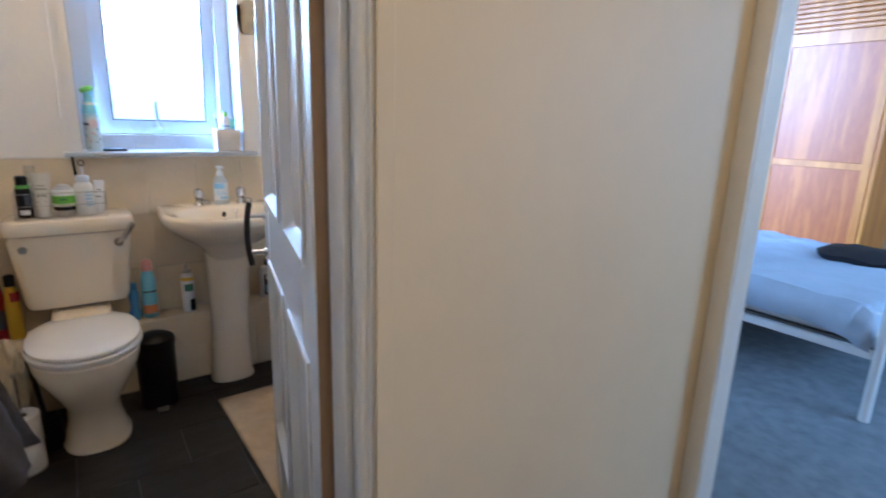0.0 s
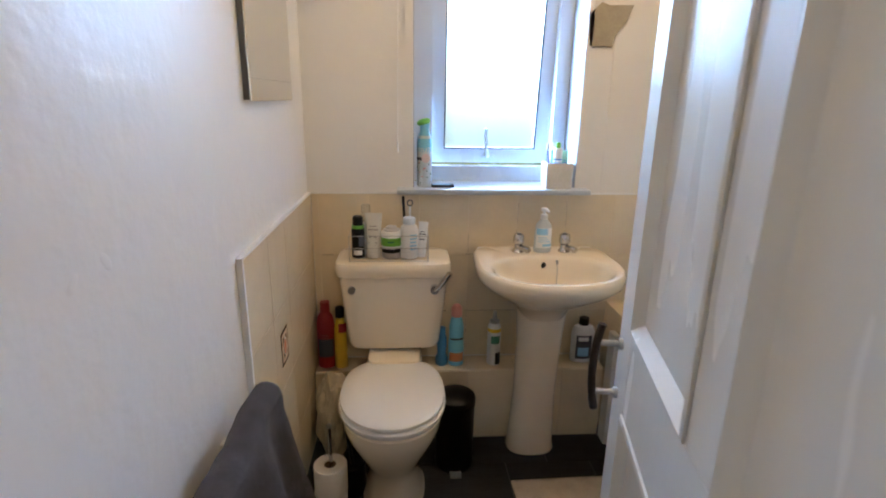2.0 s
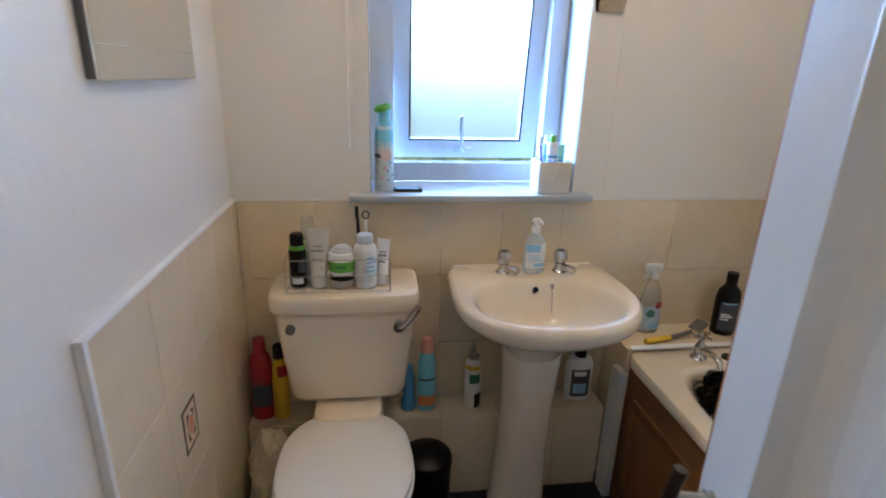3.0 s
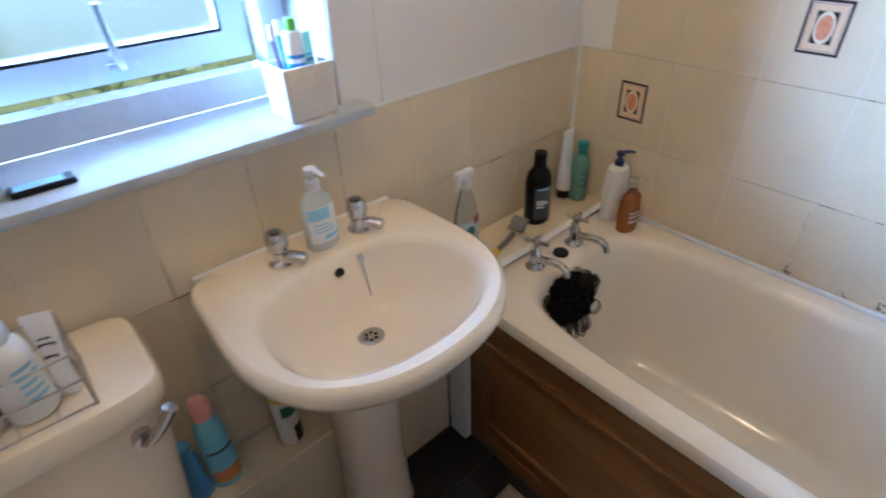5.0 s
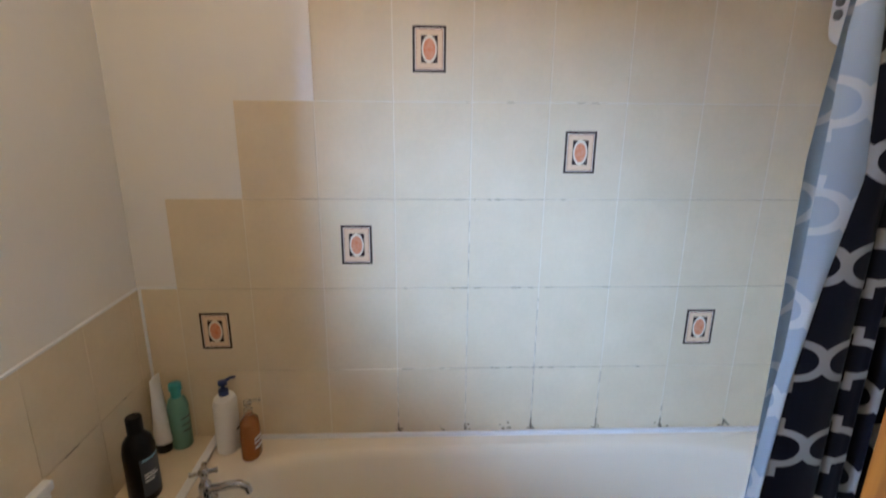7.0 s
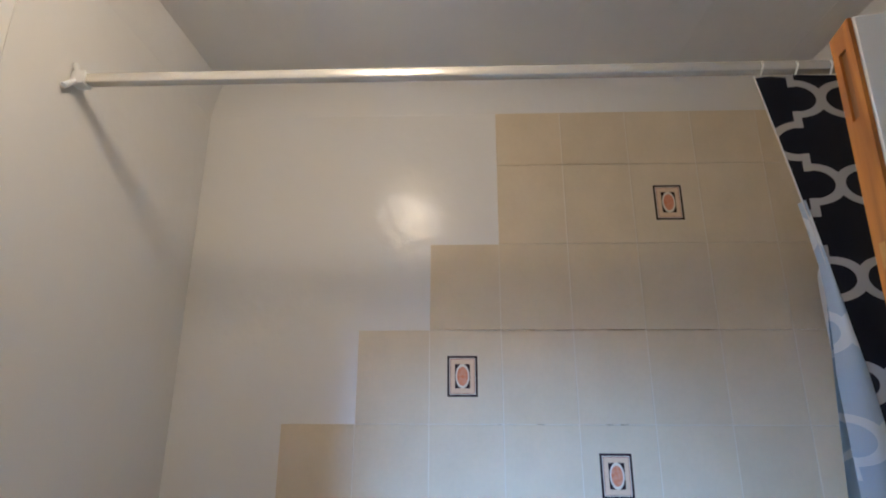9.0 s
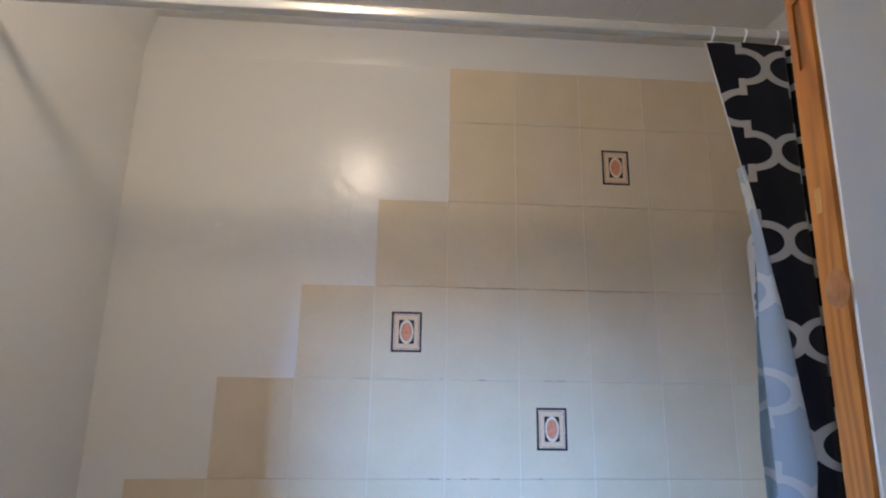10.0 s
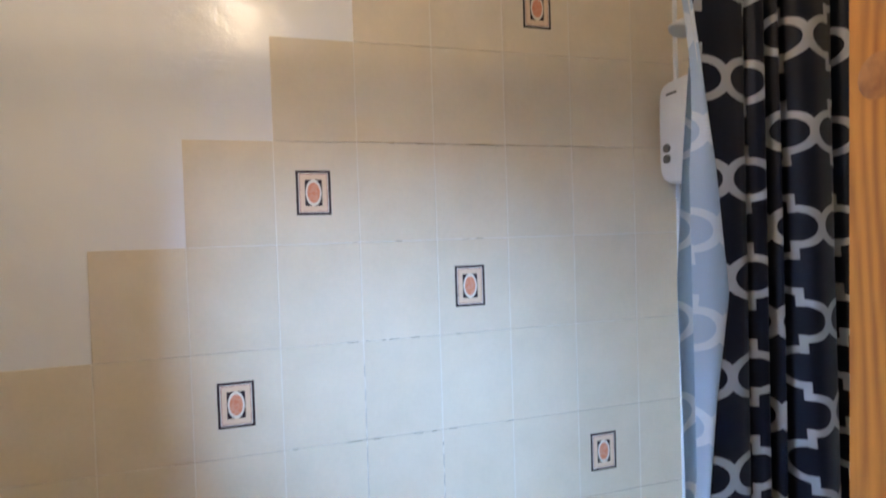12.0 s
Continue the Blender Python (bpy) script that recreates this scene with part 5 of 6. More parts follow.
for v in bm.verts:
    p = v.co.copy()
    n1 = noise.noise(p * 2.3) * 0.30 + abs(noise.noise(p * 5.0)) * 0.22
    v.co = Vector((p.x * 0.066 * (1 + n1), p.y * 0.070 * (1 + n1), max(0.0, 0.185 + p.z * 0.185 * (1 + 0.5 * n1))))
part("film", bm, P_BAG, bag, smooth=False)
pot = thing("toilet_brush_pot", "black toilet brush pot with brush", "toilet brush", at=(0.305, 1.625, 0.0))
part("pot", lathe([(0.045, 0), (0.050, 0.004), (0.046, 0.12), (0.040, 0.125), (0.038, 0.118), (0, 0.116)], 28), M_BLACK, pot)
part("handle", tube([(0, 0, 0.11), (-0.02, -0.01, 0.30), (-0.026, -0.012, 0.37)], 0.0075, 10, r1=0.0095), M_BLACK, pot)

stand = thing("toilet_roll_stand", "chrome stand holding two spare toilet rolls", "toilet roll stand", at=(0.243, 1.500, 0.0))
part("foot", lathe([(0.055, 0), (0.056, 0.004), (0.05, 0.008), (0, 0.009)], 28), M_CHROME, stand)
part("pole", tube([(0.004, 0.004, 0.006), (0.004, 0.004, 0.36)], 0.0065, 12), M_CHROME, stand)
part("tip", lathe([(0.008, 0.355), (0.010, 0.360), (0.008, 0.366), (0, 0.368)], 14), M_STEEL, stand).location = (0.004, 0.004, 0)
roll = thing("toilet_roll", "white toilet roll on the chrome stand", "toilet roll", "spare toilet rolls", at=(0.243, 1.500, 0.0095))
part("paper", lathe([(0.0545, 0), (0.056, 0.002), (0.056, 0.100), (0.0545, 0.102), (0.021, 0.102), (0.020, 0.100), (0.020, 0.03)], 32), P_PAPER, roll)
part("core", lathe([(0.0195, 0.02), (0.0195, 0.0995), (0.0185, 0.0995), (0.0185, 0.03)], 20), plastic("brown_card", (0.20, 0.13, 0.08), 0.9), roll)
copy_thing(roll, pose(0.245, 1.502, 0.1125))

bin_ = thing("pedal_bin", "small black pedal bin beside the toilet", "bin", at=(0.690, 1.765, 0.0))
part("drum", lathe([(0.070, 0), (0.076, 0.004), (0.078, 0.02), (0.074, 0.03), (0.076, 0.27), (0.079, 0.275), (0.079, 0.285)], 36), M_BLACK, bin_)
part("lid", lathe([(0.079, 0.286), (0.080, 0.292), (0.076, 0.305), (0.055, 0.318), (0.02, 0.324), (0, 0.325)], 36), M_BLACK, bin_)
part("pedal", boxed(-0.022, 0.022, -0.112, -0.070, 0.008, 0.016, 0.003, 1), P_GREY, bin_)

# --- window sill
SZ = 1.0668
b = bottle("air_freshener", "floral air freshener can with green top", (0.575, 2.075, SZ), [(0.026, 0), (0.0285, 0.004), (0.0285, 0.135), (0.027, 0.160), (0.024, 0.175)], plastic("pale_grey_can", (0.62, 0.70, 0.72)), "air freshener")
cap(b, [(0.0285, 0.120), (0.0287, 0.140), (0.0272, 0.162), (0.019, 0.185), (0.017, 0.200), (0.021, 0.215)], P_SKY, "shoulder", "sky blue plastic shoulder")
top = part("top", turned(lathe([(0.021, 0), (0.026, 0.006), (0.026, 0.012), (0.018, 0.018), (0, 0.020)], 24), pose(-0.002, 0, 0.212, 0, -14, 0)), P_GREEN, b, "lime green spray top")
wrap(b, 0.0285, 0.092, 0.103, P_INK, -80, 20)
part("badge", tube([(0.004, -0.0290, 0.100), (0.004, -0.0302, 0.100)], 0.016, 20), plastic("badge_pink", (0.70, 0.58, 0.60)), b)
rng = random.Random(3)
for k in range(16):
    a, z = radians(rng.uniform(-85, 85)), rng.uniform(0.012, 0.085)
    leaf = part("leaf_print", turned(lathe([(0.004, 0), (0.003, 0.0005), (0, 0.0006)], 8, sx=0.6), Matrix.Translation((0.0287 * math.sin(a), -0.0287 * math.cos(a), z)) @ Matrix.Rotation(a, 4, "Z") @ pose(0, 0, 0, 90, 0, 0) @ pose(0, 0, 0, 0, 0, rng.uniform(0, 180))), P_DARKGREEN if k % 3 else P_PINK, b)
b.scale = (1.02, 1.02, 1.14)
pack = thing("razor_blade_pack", "flat black and blue packet on the sill", "packet", at=(0.648, 2.06, SZ))
part("case", boxed(-0.045, 0.045, -0.017, 0.017, 0.0, 0.010, 0.002, 1), M_BLACK, pack)
part("print", boxed(-0.038, 0.030, -0.013, 0.012, 0.0101, 0.0106), P_LABELBLUE, pack, smooth=False)

pot2 = thing("toothbrush_pot", "square marbled stone pot on the sill", "pot", at=(1.108, 2.06, SZ))
rows = []
for hw, hd, z in ((0.050, 0.042, 0.0), (0.053, 0.045, 0.002), (0.055, 0.047, 0.098), (0.053, 0.045, 0.101), (0.047, 0.039, 0.101), (0.046, 0.038, 0.098), (0.044, 0.036, 0.012)):
    rows.append(oval(0, 0, z, hw, hd, 14, 40))
part("pot", loft(rows), P_STONE, pot2)


def toothbrush(at, lean, colour, label):
    t = thing("toothbrush", label, "toothbrush", "toothbrushes in the pot", at=at)
    tip = Vector((lean[0], lean[1], 0.155))
    part("handle", tube([(0, 0, 0.0), tip * 0.55, tip], 0.0042, 8, r1=0.003), colour, t)
    part("bristles", turned(boxed(-0.005, 0.005, -0.014, -0.003, -0.018, 0.008, 0.001, 1), Matrix.Translation(tip)), P_WHITE, t)
    return t


IN = SZ + 0.013
toothbrush((1.082, 2.05, IN), (-0.022, 0.0), plastic("purple_plastic", (0.16, 0.12, 0.36)), "purple and white toothbrush in the stone pot")
toothbrush((1.110, 2.075, IN), (0.004, 0.012), P_TEAL, "teal toothbrush in the stone pot")
toothbrush((1.095, 2.072, IN), (-0.006, 0.010), P_BLUE, "blue toothbrush in the stone pot")
b = bottle("sill_bottle", "white capped bottle with blue label", (1.104, 2.052, IN), [(0.015, 0), (0.017, 0.003), (0.017, 0.110)], P_BLUE)
cap(b, [(0.0175, 0.105), (0.0175, 0.142), (0.015, 0.146), (0, 0.146)], P_WHITE)
cap(b, [(0.010, 0.1455), (0.010, 0.163), (0.008, 0.167), (0, 0.168)], P_GREEN, "nozzle", "green nozzle cap")
wrap(b, 0.017, 0.090, 0.098, P_WHITE)
squeeze_tube("mint_paste_tube", "green and white toothpaste tube in the pot", (1.137, 2.060, IN), 0.017, 0.135, plastic("mint_plastic", (0.28, 0.60, 0.50)), P_WHITE, 10, 0.01, P_BLUE)

# --- window wall and left wall
shard = thing("mirror_shard", "broken piece of mirror on the wall, reflection painted taupe", "mirror", at=(1.26, YW - 0.001, 1.68))
outline = [(1.226, 1.757), (1.255, 1.747), (1.347, 1.749), (1.324, 1.693), (1.285, 1.638), (1.278, 1.604), (1.193, 1.604), (1.186, 1.65), (1.183, 1.714)]
rows = [[Vector((x - 1.26, y, z - 1.68)) for x, z in outline] for y in (-0.005, 0.0)]
# Taupe colour stands for the room mirrored in the glass.
part("glass", loft(rows), mat("mirror_painted_reflection", (0.44, 0.39, 0.30), 0.4, 0.1, vary=0.12, grain=12.0), shard, smooth=False)
hook = thing("wooden_hook", "small brown wooden peg on the wall", "hook", at=(0.192, YW, 1.752))
part("peg", tube([(0, 0, 0), (0, -0.03, 0.0), (0, -0.04, 0.008)], 0.011, 12), M_PANEL, hook)
cord = thing("pull_cord", "white pull cord hanging by the window", "cord", at=(0.472, 2.035, CEIL))
part("string", tube([(0, 0, 0), (0.006, -0.002, -0.5), (0.002, 0.002, -0.9), (-0.002, 0, -1.30)], 0.0016, 6), P_WHITE, cord)
part("toggle", lathe([(0.0015, 0), (0.003, -0.01), (0.0045, -0.05), (0.003, -0.055), (0, -0.056)], 12, -0.002, 0, -1.295), P_WHITE, cord)

# --- bath end ledge
EZ = 0.5785
b = bottle("shampoo_bottle", "tall black shampoo bottle with dark label", (1.758, 1.967, EZ), [(0.039, 0), (0.042, 0.004), (0.042, 0.135), (0.036, 0.160), (0.018, 0.182), (0.016, 0.186)], M_BLACK, sy=0.85)
cap(b, [(0.0185, 0.184), (0.0185, 0.222), (0.016, 0.225), (0, 0.225)], M_BLACK)
wrap(b, 0.042, 0.02, 0.125, plastic("charcoal_label", (0.05, 0.065, 0.09), 0.4), -60, 40, sy=0.85)
for z, a in ((0.118, 38), (0.078, 10), (0.070, 22), (0.060, 5)):
    wrap(b, 0.042, z, z + 0.005, P_LABELBLUE if z > 0.1 else P_WHITE, -50, a - 20, "print", sy=0.85, lift=0.0013)
t = thing("conditioner_tube", "tall white tube with black cap", "tube", at=(1.935, 2.002, EZ))
part("body", loft([oval(0, 0, 0.03 + 0.20 * k / 6, 0.024 + 0.002 * k / 6, 0.022 * (1 - k / 6) + 0.004, 2.2, 24) for k in range(7)]), P_WHITE, t)
part("cap", lathe([(0.020, 0), (0.022, 0.003), (0.022, 0.031), (0.018, 0.032)], 22), M_BLACK, t)
part("band", boxed(0.004, 0.018, -0.0195, -0.019, 0.045, 0.060), P_RED, t, smooth=False)
b = bottle("sage_bottle", "sage green bottle with teal pump cap", (1.958, 1.962, EZ), [(0.026, 0), (0.028, 0.004), (0.028, 0.130), (0.022, 0.150), (0.012, 0.158)], P_SAGE)
cap(b, [(0.014, 0.156), (0.014, 0.178), (0.018, 0.180), (0.017, 0.196), (0, 0.198)], P_TEAL)
for z in (0.055, 0.075, 0.095):
    wrap(b, 0.028, z, z + 0.004, P_INK, -55, 10, "print")
b = bottle("lotion_bottle", "large white pump bottle with navy pump", (1.952, 1.827, BATH_Z + 0.001), [(0.038, 0), (0.042, 0.004), (0.042, 0.150), (0.036, 0.164), (0.016, 0.172)], P_WHITE, sy=0.75)
pump_head(b, 0.172, P_NAVY, 0.0135, 0.045, 65)
wrap(b, 0.042, 0.062, 0.070, P_INK, -20, 30, sy=0.75)
b = bottle("amber_soap", "amber liquid soap pump bottle on the bath", (1.918, 1.752, BATH_Z + 0.001), [(0.034, 0), (0.038, 0.004), (0.039, 0.06), (0.034, 0.110), (0.014, 0.128), (0.012, 0.132)], P_AMBER, sy=0.7)
pump_head(b, 0.130, P_CLEAR, 0.012, 0.034, 30)
for z, a in ((0.052, 35), (0.064, 30), (0.036, 30)):
    wrap(b, 0.039, z, z + 0.006, P_WHITE, -45, a - 20, "print", sy=0.7, lift=0.001)

sp = bottle("trigger_spray", "clear trigger spray bottle with green badge", (1.487, 1.995, EZ), [(0.036, 0), (0.040, 0.004), (0.041, 0.05), (0.039, 0.11), (0.030, 0.155), (0.016, 0.195), (0.013, 0.205)], P_CLEAR, "spray bottle", sy=0.62)
wrap(sp, 0.041, 0.018, 0.105, mat("pale_label", (0.55, 0.66, 0.72), 0.4), -50, 50, sy=0.62)
wrap(sp, 0.041, 0.020, 0.042, P_LABELBLUE, -10, 50, "print", sy=0.62, lift=0.0012)
wrap(sp, 0.041, 0.095, 0.118, P_RED, 10, 52, "print", sy=0.62, lift=0.0012)
part("badge", turned(lathe([(0.015, 0), (0.015, 0.001), (0, 0.0012)], 22), pose(-0.008, -0.0262, 0.078, 90, 0, -6)), P_DARKGREEN, sp)
tr = part("trigger_head", boxed(-0.036, 0.024, -0.011, 0.011, 0.228, 0.252, 0.006, 2), P_WHITE, sp)
part("neck", lathe([(0.014, 0.200), (0.015, 0.204), (0.013, 0.230), (0, 0.231)], 18), P_WHITE, tr)
part("trigger", tube([(-0.022, 0, 0.230), (-0.026, 0, 0.212), (-0.034, 0, 0.198)], 0.006, 8, r1=0.004), P_WHITE, tr)

scr = thing("grout_scraper", "grey scraper with yellow handle on the ledge", "scraper", at=(1.562, 1.925, EZ), rz=12)
part("handle", tube([(-0.13, 0, 0.011), (-0.06, 0, 0.012), (-0.03, 0, 0.011)], 0.0105, 10), P_YELLOW, scr)
part("neck", tube([(-0.03, 0, 0.011), (0.03, 0, 0.016), (0.06, 0.0, 0.022)], 0.008, 10), P_GREY, scr)
part("blade", turned(boxed(-0.008, 0.040, -0.026, 0.026, -0.004, 0.004, 0.003, 1), pose(0.075, 0, 0.030, 0, -35, 0)), P_GREY, scr)
part("guard", turned(boxed(0.0, 0.030, -0.010, 0.020, -0.003, 0.003, 0.002, 1), pose(0.098, 0.006, 0.012)), P_YELLOW, scr)


# --- net sponge on the bath tap
def net_sponge():
    t = thing("bath_puff", "black nylon net puff hanging from the tap", "bath puff", at=(1.602, 1.706, 0.505))
    rng = random.Random(11)
    bm = bmesh.new()
    for k in range(420):
        d = Vector((rng.gauss(0, 1), rng.gauss(0, 1), rng.gauss(0, 1))).normalized()
        side = d.orthogonal().normalized()
        side = (Matrix.Rotation(rng.uniform(0, 6.28), 3, d) @ side).normalized()
        out, w, r = rng.uniform(0.050, 0.082), rng.uniform(0.005, 0.011), rng.uniform(0.010, 0.019)
        up = d.cross(side)
        prev = None
        for i in range(9):
            a = math.pi * (i / 8)
            c = d * (0.018 + (out - 0.018) * math.sin(a)) + side * r * math.cos(a) * (1 + 0.4 * math.sin(a))
            c.y *= 0.72
            pair = (bm.verts.new(c + up * w), bm.verts.new(c - up * w))
            if prev:
                bm.faces.new((prev[0], prev[1], pair[1], pair[0]))
            prev = pair
    bmesh.ops.create_icosphere(bm, subdivisions=2, radius=0.050, matrix=Matrix.Diagonal((1.1, 0.75, 1.1, 1)))
    part("net", bm, P_MESH, t)
    for k in range(34):
        a = 2 * math.pi * k / 34 + rng.uniform(-0.1, 0.1)
        d = Vector((math.cos(a), rng.uniform(-0.6, 0.35), math.sin(a))).normalized()
        side = d.cross(Vector((0, 1, 0))).normalized()
        out, r = rng.uniform(0.082, 0.112), rng.uniform(0.012, 0.022)
        up = (d.cross(side) + side * rng.uniform(-0.3, 0.3)).normalized() * rng.uniform(0.006, 0.011)
        curve = [d * (0.052 + (out - 0.052) * math.sin(math.pi * i / 10) ** 0.6) + side * r * math.cos(math.pi * i / 10) * (1.0 + 0.35 * math.sin(math.pi * i / 10)) for i in range(11)]
        loop = bmesh.new()
        prev = None
        for c in curve:
            pair = (loop.verts.new(c + up), loop.verts.new(c - up))
            if prev:
                loop.faces.new((prev[0], prev[1], pair[1], pair[0]))
            prev = pair
        lobe = part("net_loop", loop, P_SHEER, t)
        part("rim", tube([c + up for c in curve], 0.0009, 5), P_MESH, lobe)
    part("cord", tube([(-0.010, 0.010, 0.05), (-0.022, 0.000, 0.10), (-0.028, 0.012, 0.118), (-0.034, 0.000, 0.10), (-0.014, 0.005, 0.05)], 0.0018, 6), P_MESH, t)


net_sponge()


# --- slip mat in the bath
def slip_mat():
    t = thing("bath_slip_mat", "milky vinyl slip mat lying in the bath", "bath mat", at=(1.68, 0.62, 0.19))

    def height(y):
        base = 0.0 if y > -0.02 else 0.42 * (-0.02 - y) + 0.9 * max(0.0, -0.15 - y)
        return base + 0.020 * math.exp(-((y - 0.03) / 0.028) ** 2)

    def at(u, v):
        y = 0.262 - 0.49 * v
        half = 0.150 if y > -0.05 else 0.150 + 0.1 * (-0.05 - y)
        return Vector((half * (2 * u - 1), y + 0.012 * u, height(y) + 0.004 * noise.noise(Vector((u * 4, v * 5, 2)))))

    ob = part("sheet", loft([[at(j / 20, i / 40) for j in range(21)] for i in range(41)], closed=False), P_VINYL, t)
    ob.modifiers.new("thick", "SOLIDIFY").thickness = 0.003
    bm = bmesh.new()
    for i in range(20):
        for j in range(12):
            c = at((j + 0.5 + 0.5 * (i % 2)) / 12.6, (i + 0.5) / 20)
            bmesh.ops.create_cone(bm, cap_ends=True, segments=6, radius1=0.0055, radius2=0.003, depth=0.004, matrix=Matrix.Translation(c + Vector((0, 0, 0.004))))
    tagged(part("nub", bm, P_VINYL, t), kind="stuff")


slip_mat()

# --- mould in the bath joint
rng = random.Random(5)
bm = bmesh.new()
for k in range(8):
    y = 1.34 - 0.2 * k if k < 6 else rng.uniform(0.5, 1.3)
    for i in range(rng.randint(4, 10)):
        yy, zz, s = y + rng.gauss(0, 0.010), 0.582 + abs(rng.gauss(0, 0.008)), rng.uniform(0.0012, 0.0034)
        box(bm, 1.9978, 1.9993, yy - s, yy + s * rng.uniform(0.6, 2.2), zz - s * 0.7, zz + s * 0.7)
    if k < 6:
        box(bm, 1.9978, 1.9993, y - 0.0016, y + 0.0014, 0.582, 0.60 + 0.02 * rng.random())
for z, y0, y1, n in ((0.79, 0.62, 1.34, 15), (1.04, 0.74, 1.32, 10), (1.29, 0.60, 1.18, 8), (1.54, 0.80, 1.2, 6)):
    for k in range(n):
        yy, w = rng.uniform(y0, y1), rng.uniform(0.003, 0.014)
        box(bm, 1.9984, 1.9993, yy - w, yy + w, z - rng.uniform(0.0003, 0.0008), z + rng.uniform(0.0003, 0.0007))
for y, top in ((1.34, 0.78), (1.14, 1.22), (0.94, 1.02), (0.74, 0.74), (0.54, 0.66)):
    z = 0.585
    while z < top:
        step = rng.uniform(0.02, 0.07)
        box(bm, 1.9984, 1.9993, y - 0.0004, y + 0.0004, z, z + step * rng.uniform(0.4, 0.9))
        z += step
tagged(part("mould", bm, M_MOULD, wall_right, "dark specks of mould along the sealant", smooth=False), kind="stuff")

bm = bmesh.new()
for k in range(22):
    yy, w = rng.uniform(0.56, 1.12), rng.uniform(0.006, 0.022)
    box(bm, 1.9984, 1.9993, yy - w, yy + w, 1.7893, 1.7905)
tagged(part("rust_stain", bm, M_STAIN, wall_right, "rusty stain in a tile joint", smooth=False), kind="stuff")


# ---- tiles of walls and floor ----
def tile_mesh(w, h, d=0.005):
    """A tile facing -x: w along y, h along z, with softened edges."""
    bm = boxed(0.0, d, -w / 2, w / 2, -h / 2, h / 2, 0.0009, 1)
    me = bpy.data.meshes.new("tile")
    bm.to_mesh(me)
    bm.free()
    me.materials.append(M_TILE)
    return me


MESHES = {}


def tile(wall, w, h, m):
    key = (round(w, 3), round(h, 3))
    if key not in MESHES:
        MESHES[key] = tile_mesh(*key)
    ob = new("tile", MESHES[key])
    ob.parent = wall
    ob.matrix_world = m
    return ob


def decor_mesh():
    """The printed inset: a dark frame, pink field, red line, corner marks and an oval with an orange motif."""
    bm = bmesh.new()
    me = bpy.data.meshes.new("decor")
    for mm in (M_INK, M_PINK, M_ROSE, M_CREAM, M_ORANGE):
        me.materials.append(mm)

    def flat(hw, hh, x, mi):
        f = bm.faces.new([bm.verts.new((x, y, z)) for y, z in ((-hw, -hh), (-hw, hh), (hw, hh), (hw, -hh))])
        f.material_index = mi

    def egg(rw, rh, x, mi):
        f = bm.faces.new([bm.verts.new((x, rw * math.cos(-a), rh * math.sin(-a))) for a in (2 * math.pi * i / 28 for i in range(28))])
        f.material_index = mi

    flat(0.0415, 0.0545, -0.0004, 0)
    flat(0.0355, 0.0485, -0.0008, 3)
    flat(0.0335, 0.0465, -0.0010, 2)
    flat(0.0320, 0.0450, -0.0012, 1)
    flat(0.0205, 0.0320, -0.0014, 0)
    egg(0.0190, 0.0325, -0.0017, 3)
    egg(0.0148, 0.0250, -0.0019, 4)
    bm.to_mesh(me)
    bm.free()
    return me


DECOR = decor_mesh()


def decorate(t, shift=0.0):
    d = new("decor", DECOR)
    d.parent = t
    d.location = (0, shift, 0)
    tagged(d, "printed floral inset with a dark border")


G, GV = 0.0010, 0.0023
# right wall: courses that step down towards the window
COURSES = [(0.54, 0.79, 2.043), (0.79, 1.04, 2.043), (1.04, 1.29, 1.94), (1.29, 1.54, 1.74), (1.54, 1.79, 1.54), (1.79, 2.04, 1.34), (2.04, 2.29, 1.14), (2.29, 2.468, 1.14)]
DECOS = {(0.79, 1.84): 0.008, (1.04, 1.44): 0.005, (1.54, 1.24): 0.009, (1.29, 0.84): 0.013, (0.79, 0.44): 0.022, (2.04, 0.64): -0.004}
for z0, z1, left in COURSES:
    tagged(part("grout", slabs((2.0006, 2.0055, YE + 0.003, left - 0.001, z0 + 0.0005, z1 - 0.0005)), M_GROUT, wall_right, smooth=False), kind="stuff")
    edge = 1.94
    spans = [(edge, 2.043)] if left > 2 else []
    while edge > YE + 0.02:
        lo = max(edge - 0.2, YE + 0.002)
        if edge <= left + 0.001:
            spans.append((lo, edge))
        edge -= 0.2
    for a, b in spans:
        t = tile(wall_right, b - a - GV, z1 - z0 - G, pose(2.0, (a + b) / 2, (z0 + z1) / 2))
        if (z0, round((a + b) / 2, 2)) in DECOS:
            decorate(t, DECOS[(z0, round((a + b) / 2, 2))])

# window wall: two courses over the boxing
for z0, z1 in ((0.33, 0.54), (0.54, 0.79), (0.79, 1.04)):
    tagged(part("grout", slabs((XL + 0.015, 1.998, 2.0441, 2.0495, z0 + 0.0005, z1 - 0.0005)), M_GROUT, wall_window, smooth=False), kind="stuff")
    x = 0.155
    xs = [XL + 0.014] + [0.155 + 0.2 * k for k in range(10)] + [1.998]
    for a, b in zip(xs, xs[1:]):
        tile(wall_window, b - a - G, z1 - z0 - G, pose((a + b) / 2, 2.043, (z0 + z1) / 2, 0, 0, 90))
xs = [XL + 0.016, 0.355, 0.555, 0.755, 0.955, 1.155, 1.331]
for a, b in zip(xs, xs[1:]):
    tile(wall_window, b - a - G, 0.318, pose((a + b) / 2, 1.917, 0.161, 0, 0, 90))
    top = tile(wall_window, b - a - G, 0.122, pose((a + b) / 2, 1.981, 0.3268, 0, 90, 0) @ pose(0, 0, 0, 90, 0, 0))

rng = random.Random(17)
bm = bmesh.new()
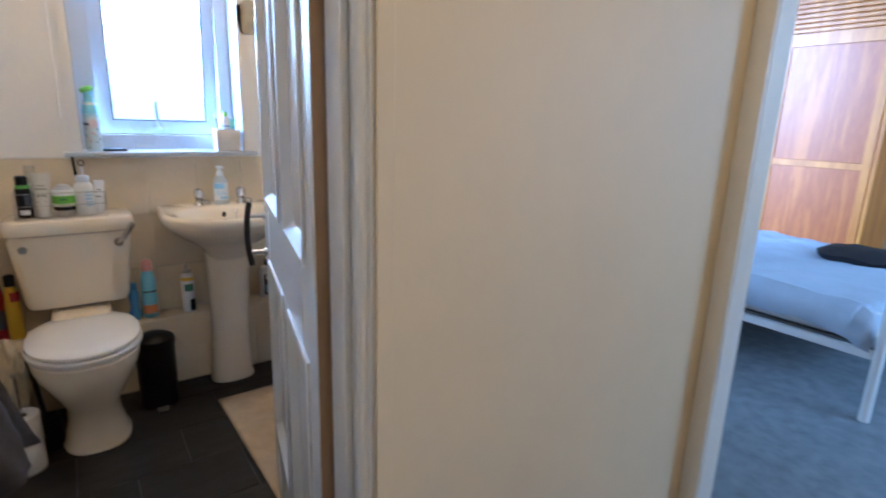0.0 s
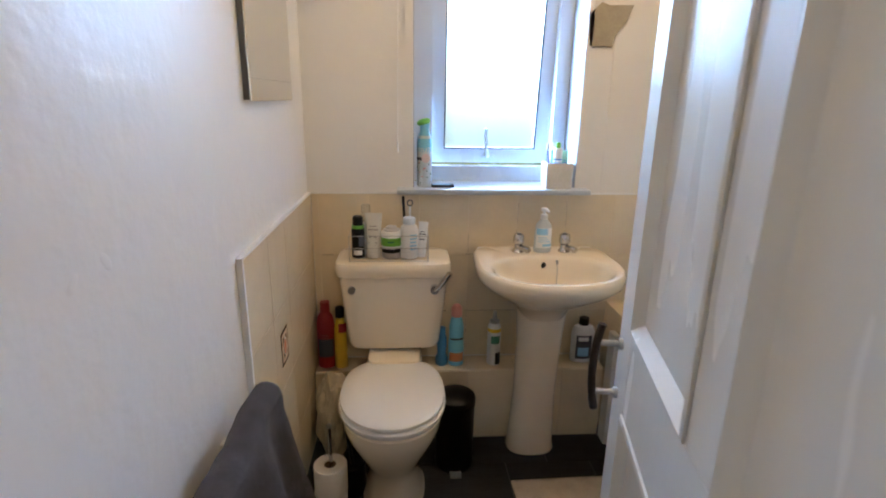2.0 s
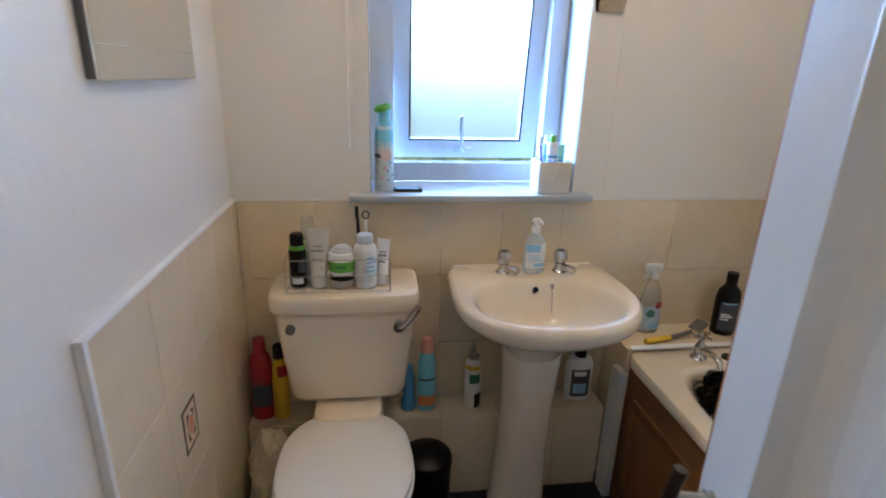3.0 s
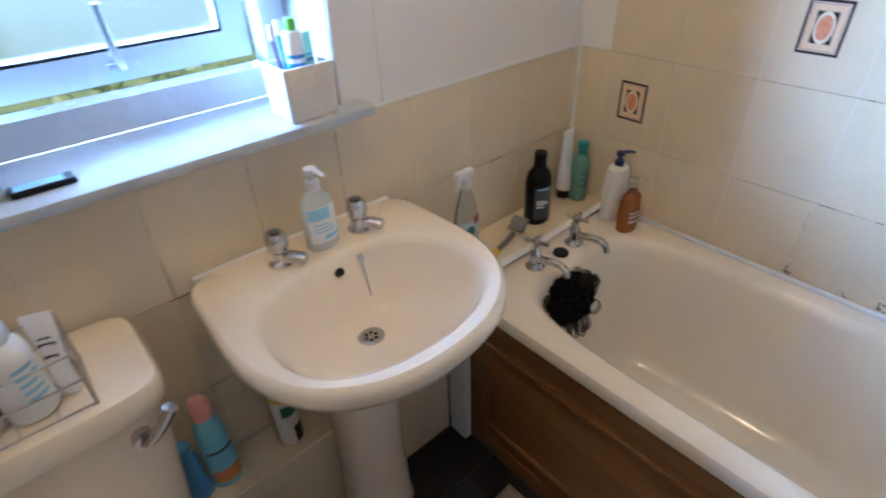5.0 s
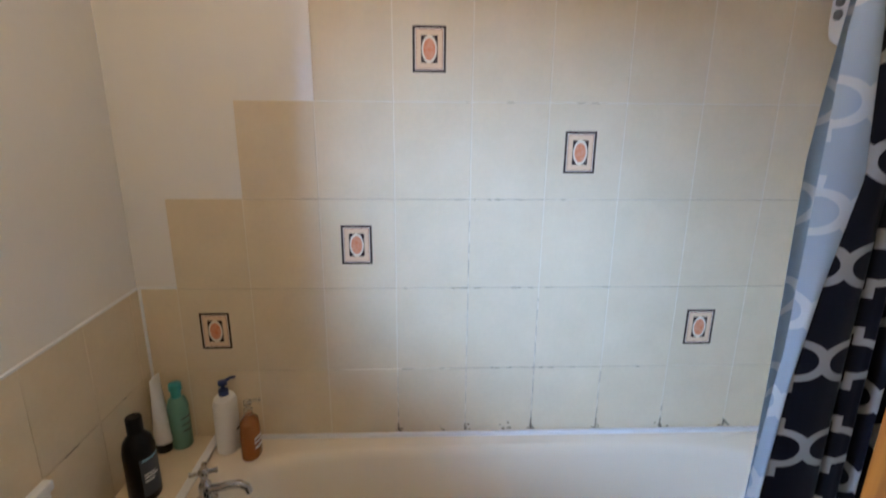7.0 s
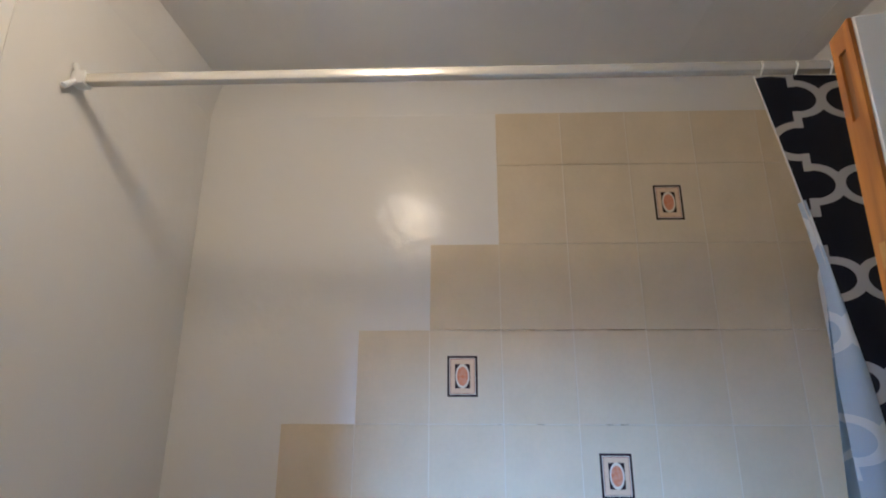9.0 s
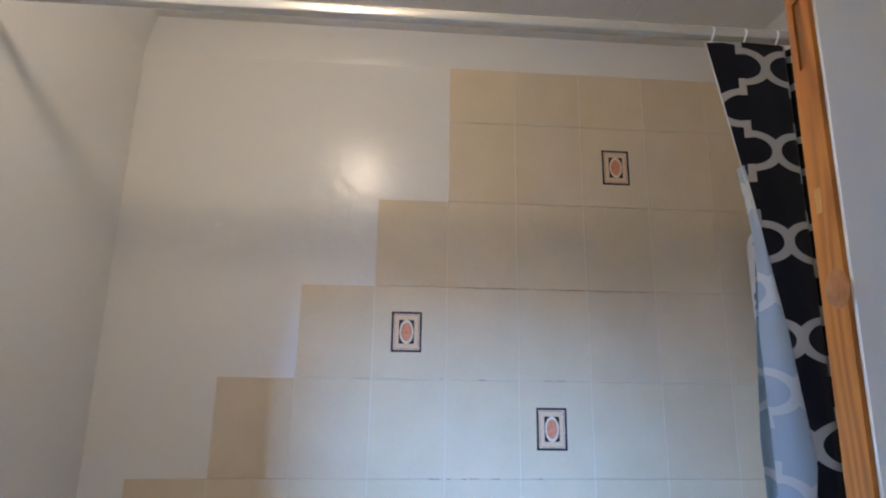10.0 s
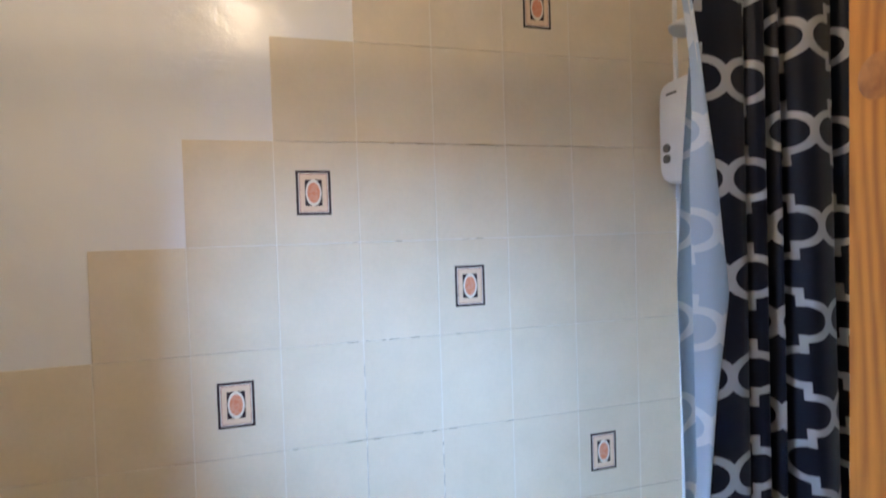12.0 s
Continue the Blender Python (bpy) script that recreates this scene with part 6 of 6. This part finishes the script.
for x0, x1, z, n in ((0.62, 1.0, 0.54, 16), (0.60, 0.95, 0.79, 4), (1.28, 1.95, 0.79, 6), (0.16, 0.26, 0.79, 2)):
    for k in range(n):
        xx, w = rng.uniform(x0, x1), rng.uniform(0.004, 0.02)
        box(bm, xx - w, xx + w, 2.0414, 2.0423, z - 0.0006, z + 0.0006)
for x, z0, z1 in ((0.755, 0.79, 0.86), (0.955, 0.85, 1.0), (1.155, 0.85, 0.98), (0.755, 0.44, 0.54)):
    z = z0
    while z < z1:
        step = rng.uniform(0.015, 0.05)
        box(bm, x - 0.0004, x + 0.0004, 2.0414, 2.0423, z, z + step * rng.uniform(0.5, 0.95))
        z += step
tagged(part("joint_stain", bm, M_MOULD, wall_window, "dark stains in the tile joints", smooth=False), kind="stuff")

# left wall
for z0, z1 in ((0.04, 0.29), (0.29, 0.54), (0.54, 0.79), (0.79, 1.04)):
    tagged(part("grout", slabs((XL + 0.0005, XL + 0.0124, 1.172, 2.042, z0 + 0.0005, z1 - 0.0005)), M_GROUT, wall_left, smooth=False), kind="stuff")
    ys = [1.172, 1.384, 1.584, 1.784, 1.984, 2.042]
    for a, b in zip(ys, ys[1:]):
        t = tile(wall_left, b - a - G, z1 - z0 - G, pose(XL + 0.0135, (a + b) / 2, (z0 + z1) / 2, 0, 0, 180))
        if z0 == 0.54 and a == 1.384:
            decorate(t)
trim("tile_trim", slabs((XL + 0.0005, XL + 0.0145, 1.160, 1.1715, 0.04, 1.046), (XL + 0.0005, XL + 0.0145, 1.1715, 2.042, 1.0405, 1.046)), "white plastic trim round the tiles", "trim", P_WHITE)
trim("tile_trim", slabs((XL + 0.0145, 1.998, 2.042, 2.0495, 1.0405, 1.0455), (2.0, 2.0055, 1.941, 2.042, 1.0405, 1.0455)), "pale sealant along the tiles", "trim", P_WHITE)
trim("corner_bead", slabs((1.990, 2.0, YE + 0.001, YE + 0.010, 0.585, 2.465), (1.9945, 2.0, 2.036, 2.0428, 0.58, 1.04)), "white sealant bead in the tiled corner", "trim", P_WHITE)

# end wall of the bath
for z0, z1, _ in COURSES:
    tagged(part("grout", slabs((1.36, 1.998, YE - 0.0115, YE - 0.0011, z0 + 0.0005, z1 - 0.0005)), M_GROUT, wall_door, smooth=False), kind="stuff")
    xs = [1.36, 1.4, 1.6, 1.8, 1.998]
    for a, b in zip(xs, xs[1:]):
        tile(wall_door, b - a - G, z1 - z0 - G, pose((a + b) / 2, YE, (z0 + z1) / 2, 0, 0, -90))

# floor: broken-bond slate tiles
FLOOR = {}
for r in range(8):
    y0 = 0.25 * r
    ya, yb = max(y0, YD), min(y0 + 0.25, 1.916)
    if yb - ya < 0.02:
        continue
    x = 0.034 if r % 2 else -0.138
    while x < 1.36:
        a, b = max(x, XL + 0.001), min(x + 0.345, 1.361)
        x += 0.345
        if b - a < 0.02:
            continue
        key = (round(b - a, 3), round(yb - ya, 3))
        if key not in FLOOR:
            bm = boxed(-key[0] / 2 + 0.0015, key[0] / 2 - 0.0015, -key[1] / 2 + 0.0015, key[1] / 2 - 0.0015, -0.004, 0.0, 0.0008, 1)
            me = bpy.data.meshes.new("floor_tile")
            bm.to_mesh(me)
            bm.free()
            me.materials.append(M_SLATE)
            FLOOR[key] = me
        ft = new("floor_tile", FLOOR[key])
        ft.parent = floor
        ft.location = ((a + b) / 2, (ya + yb) / 2, 0.0)
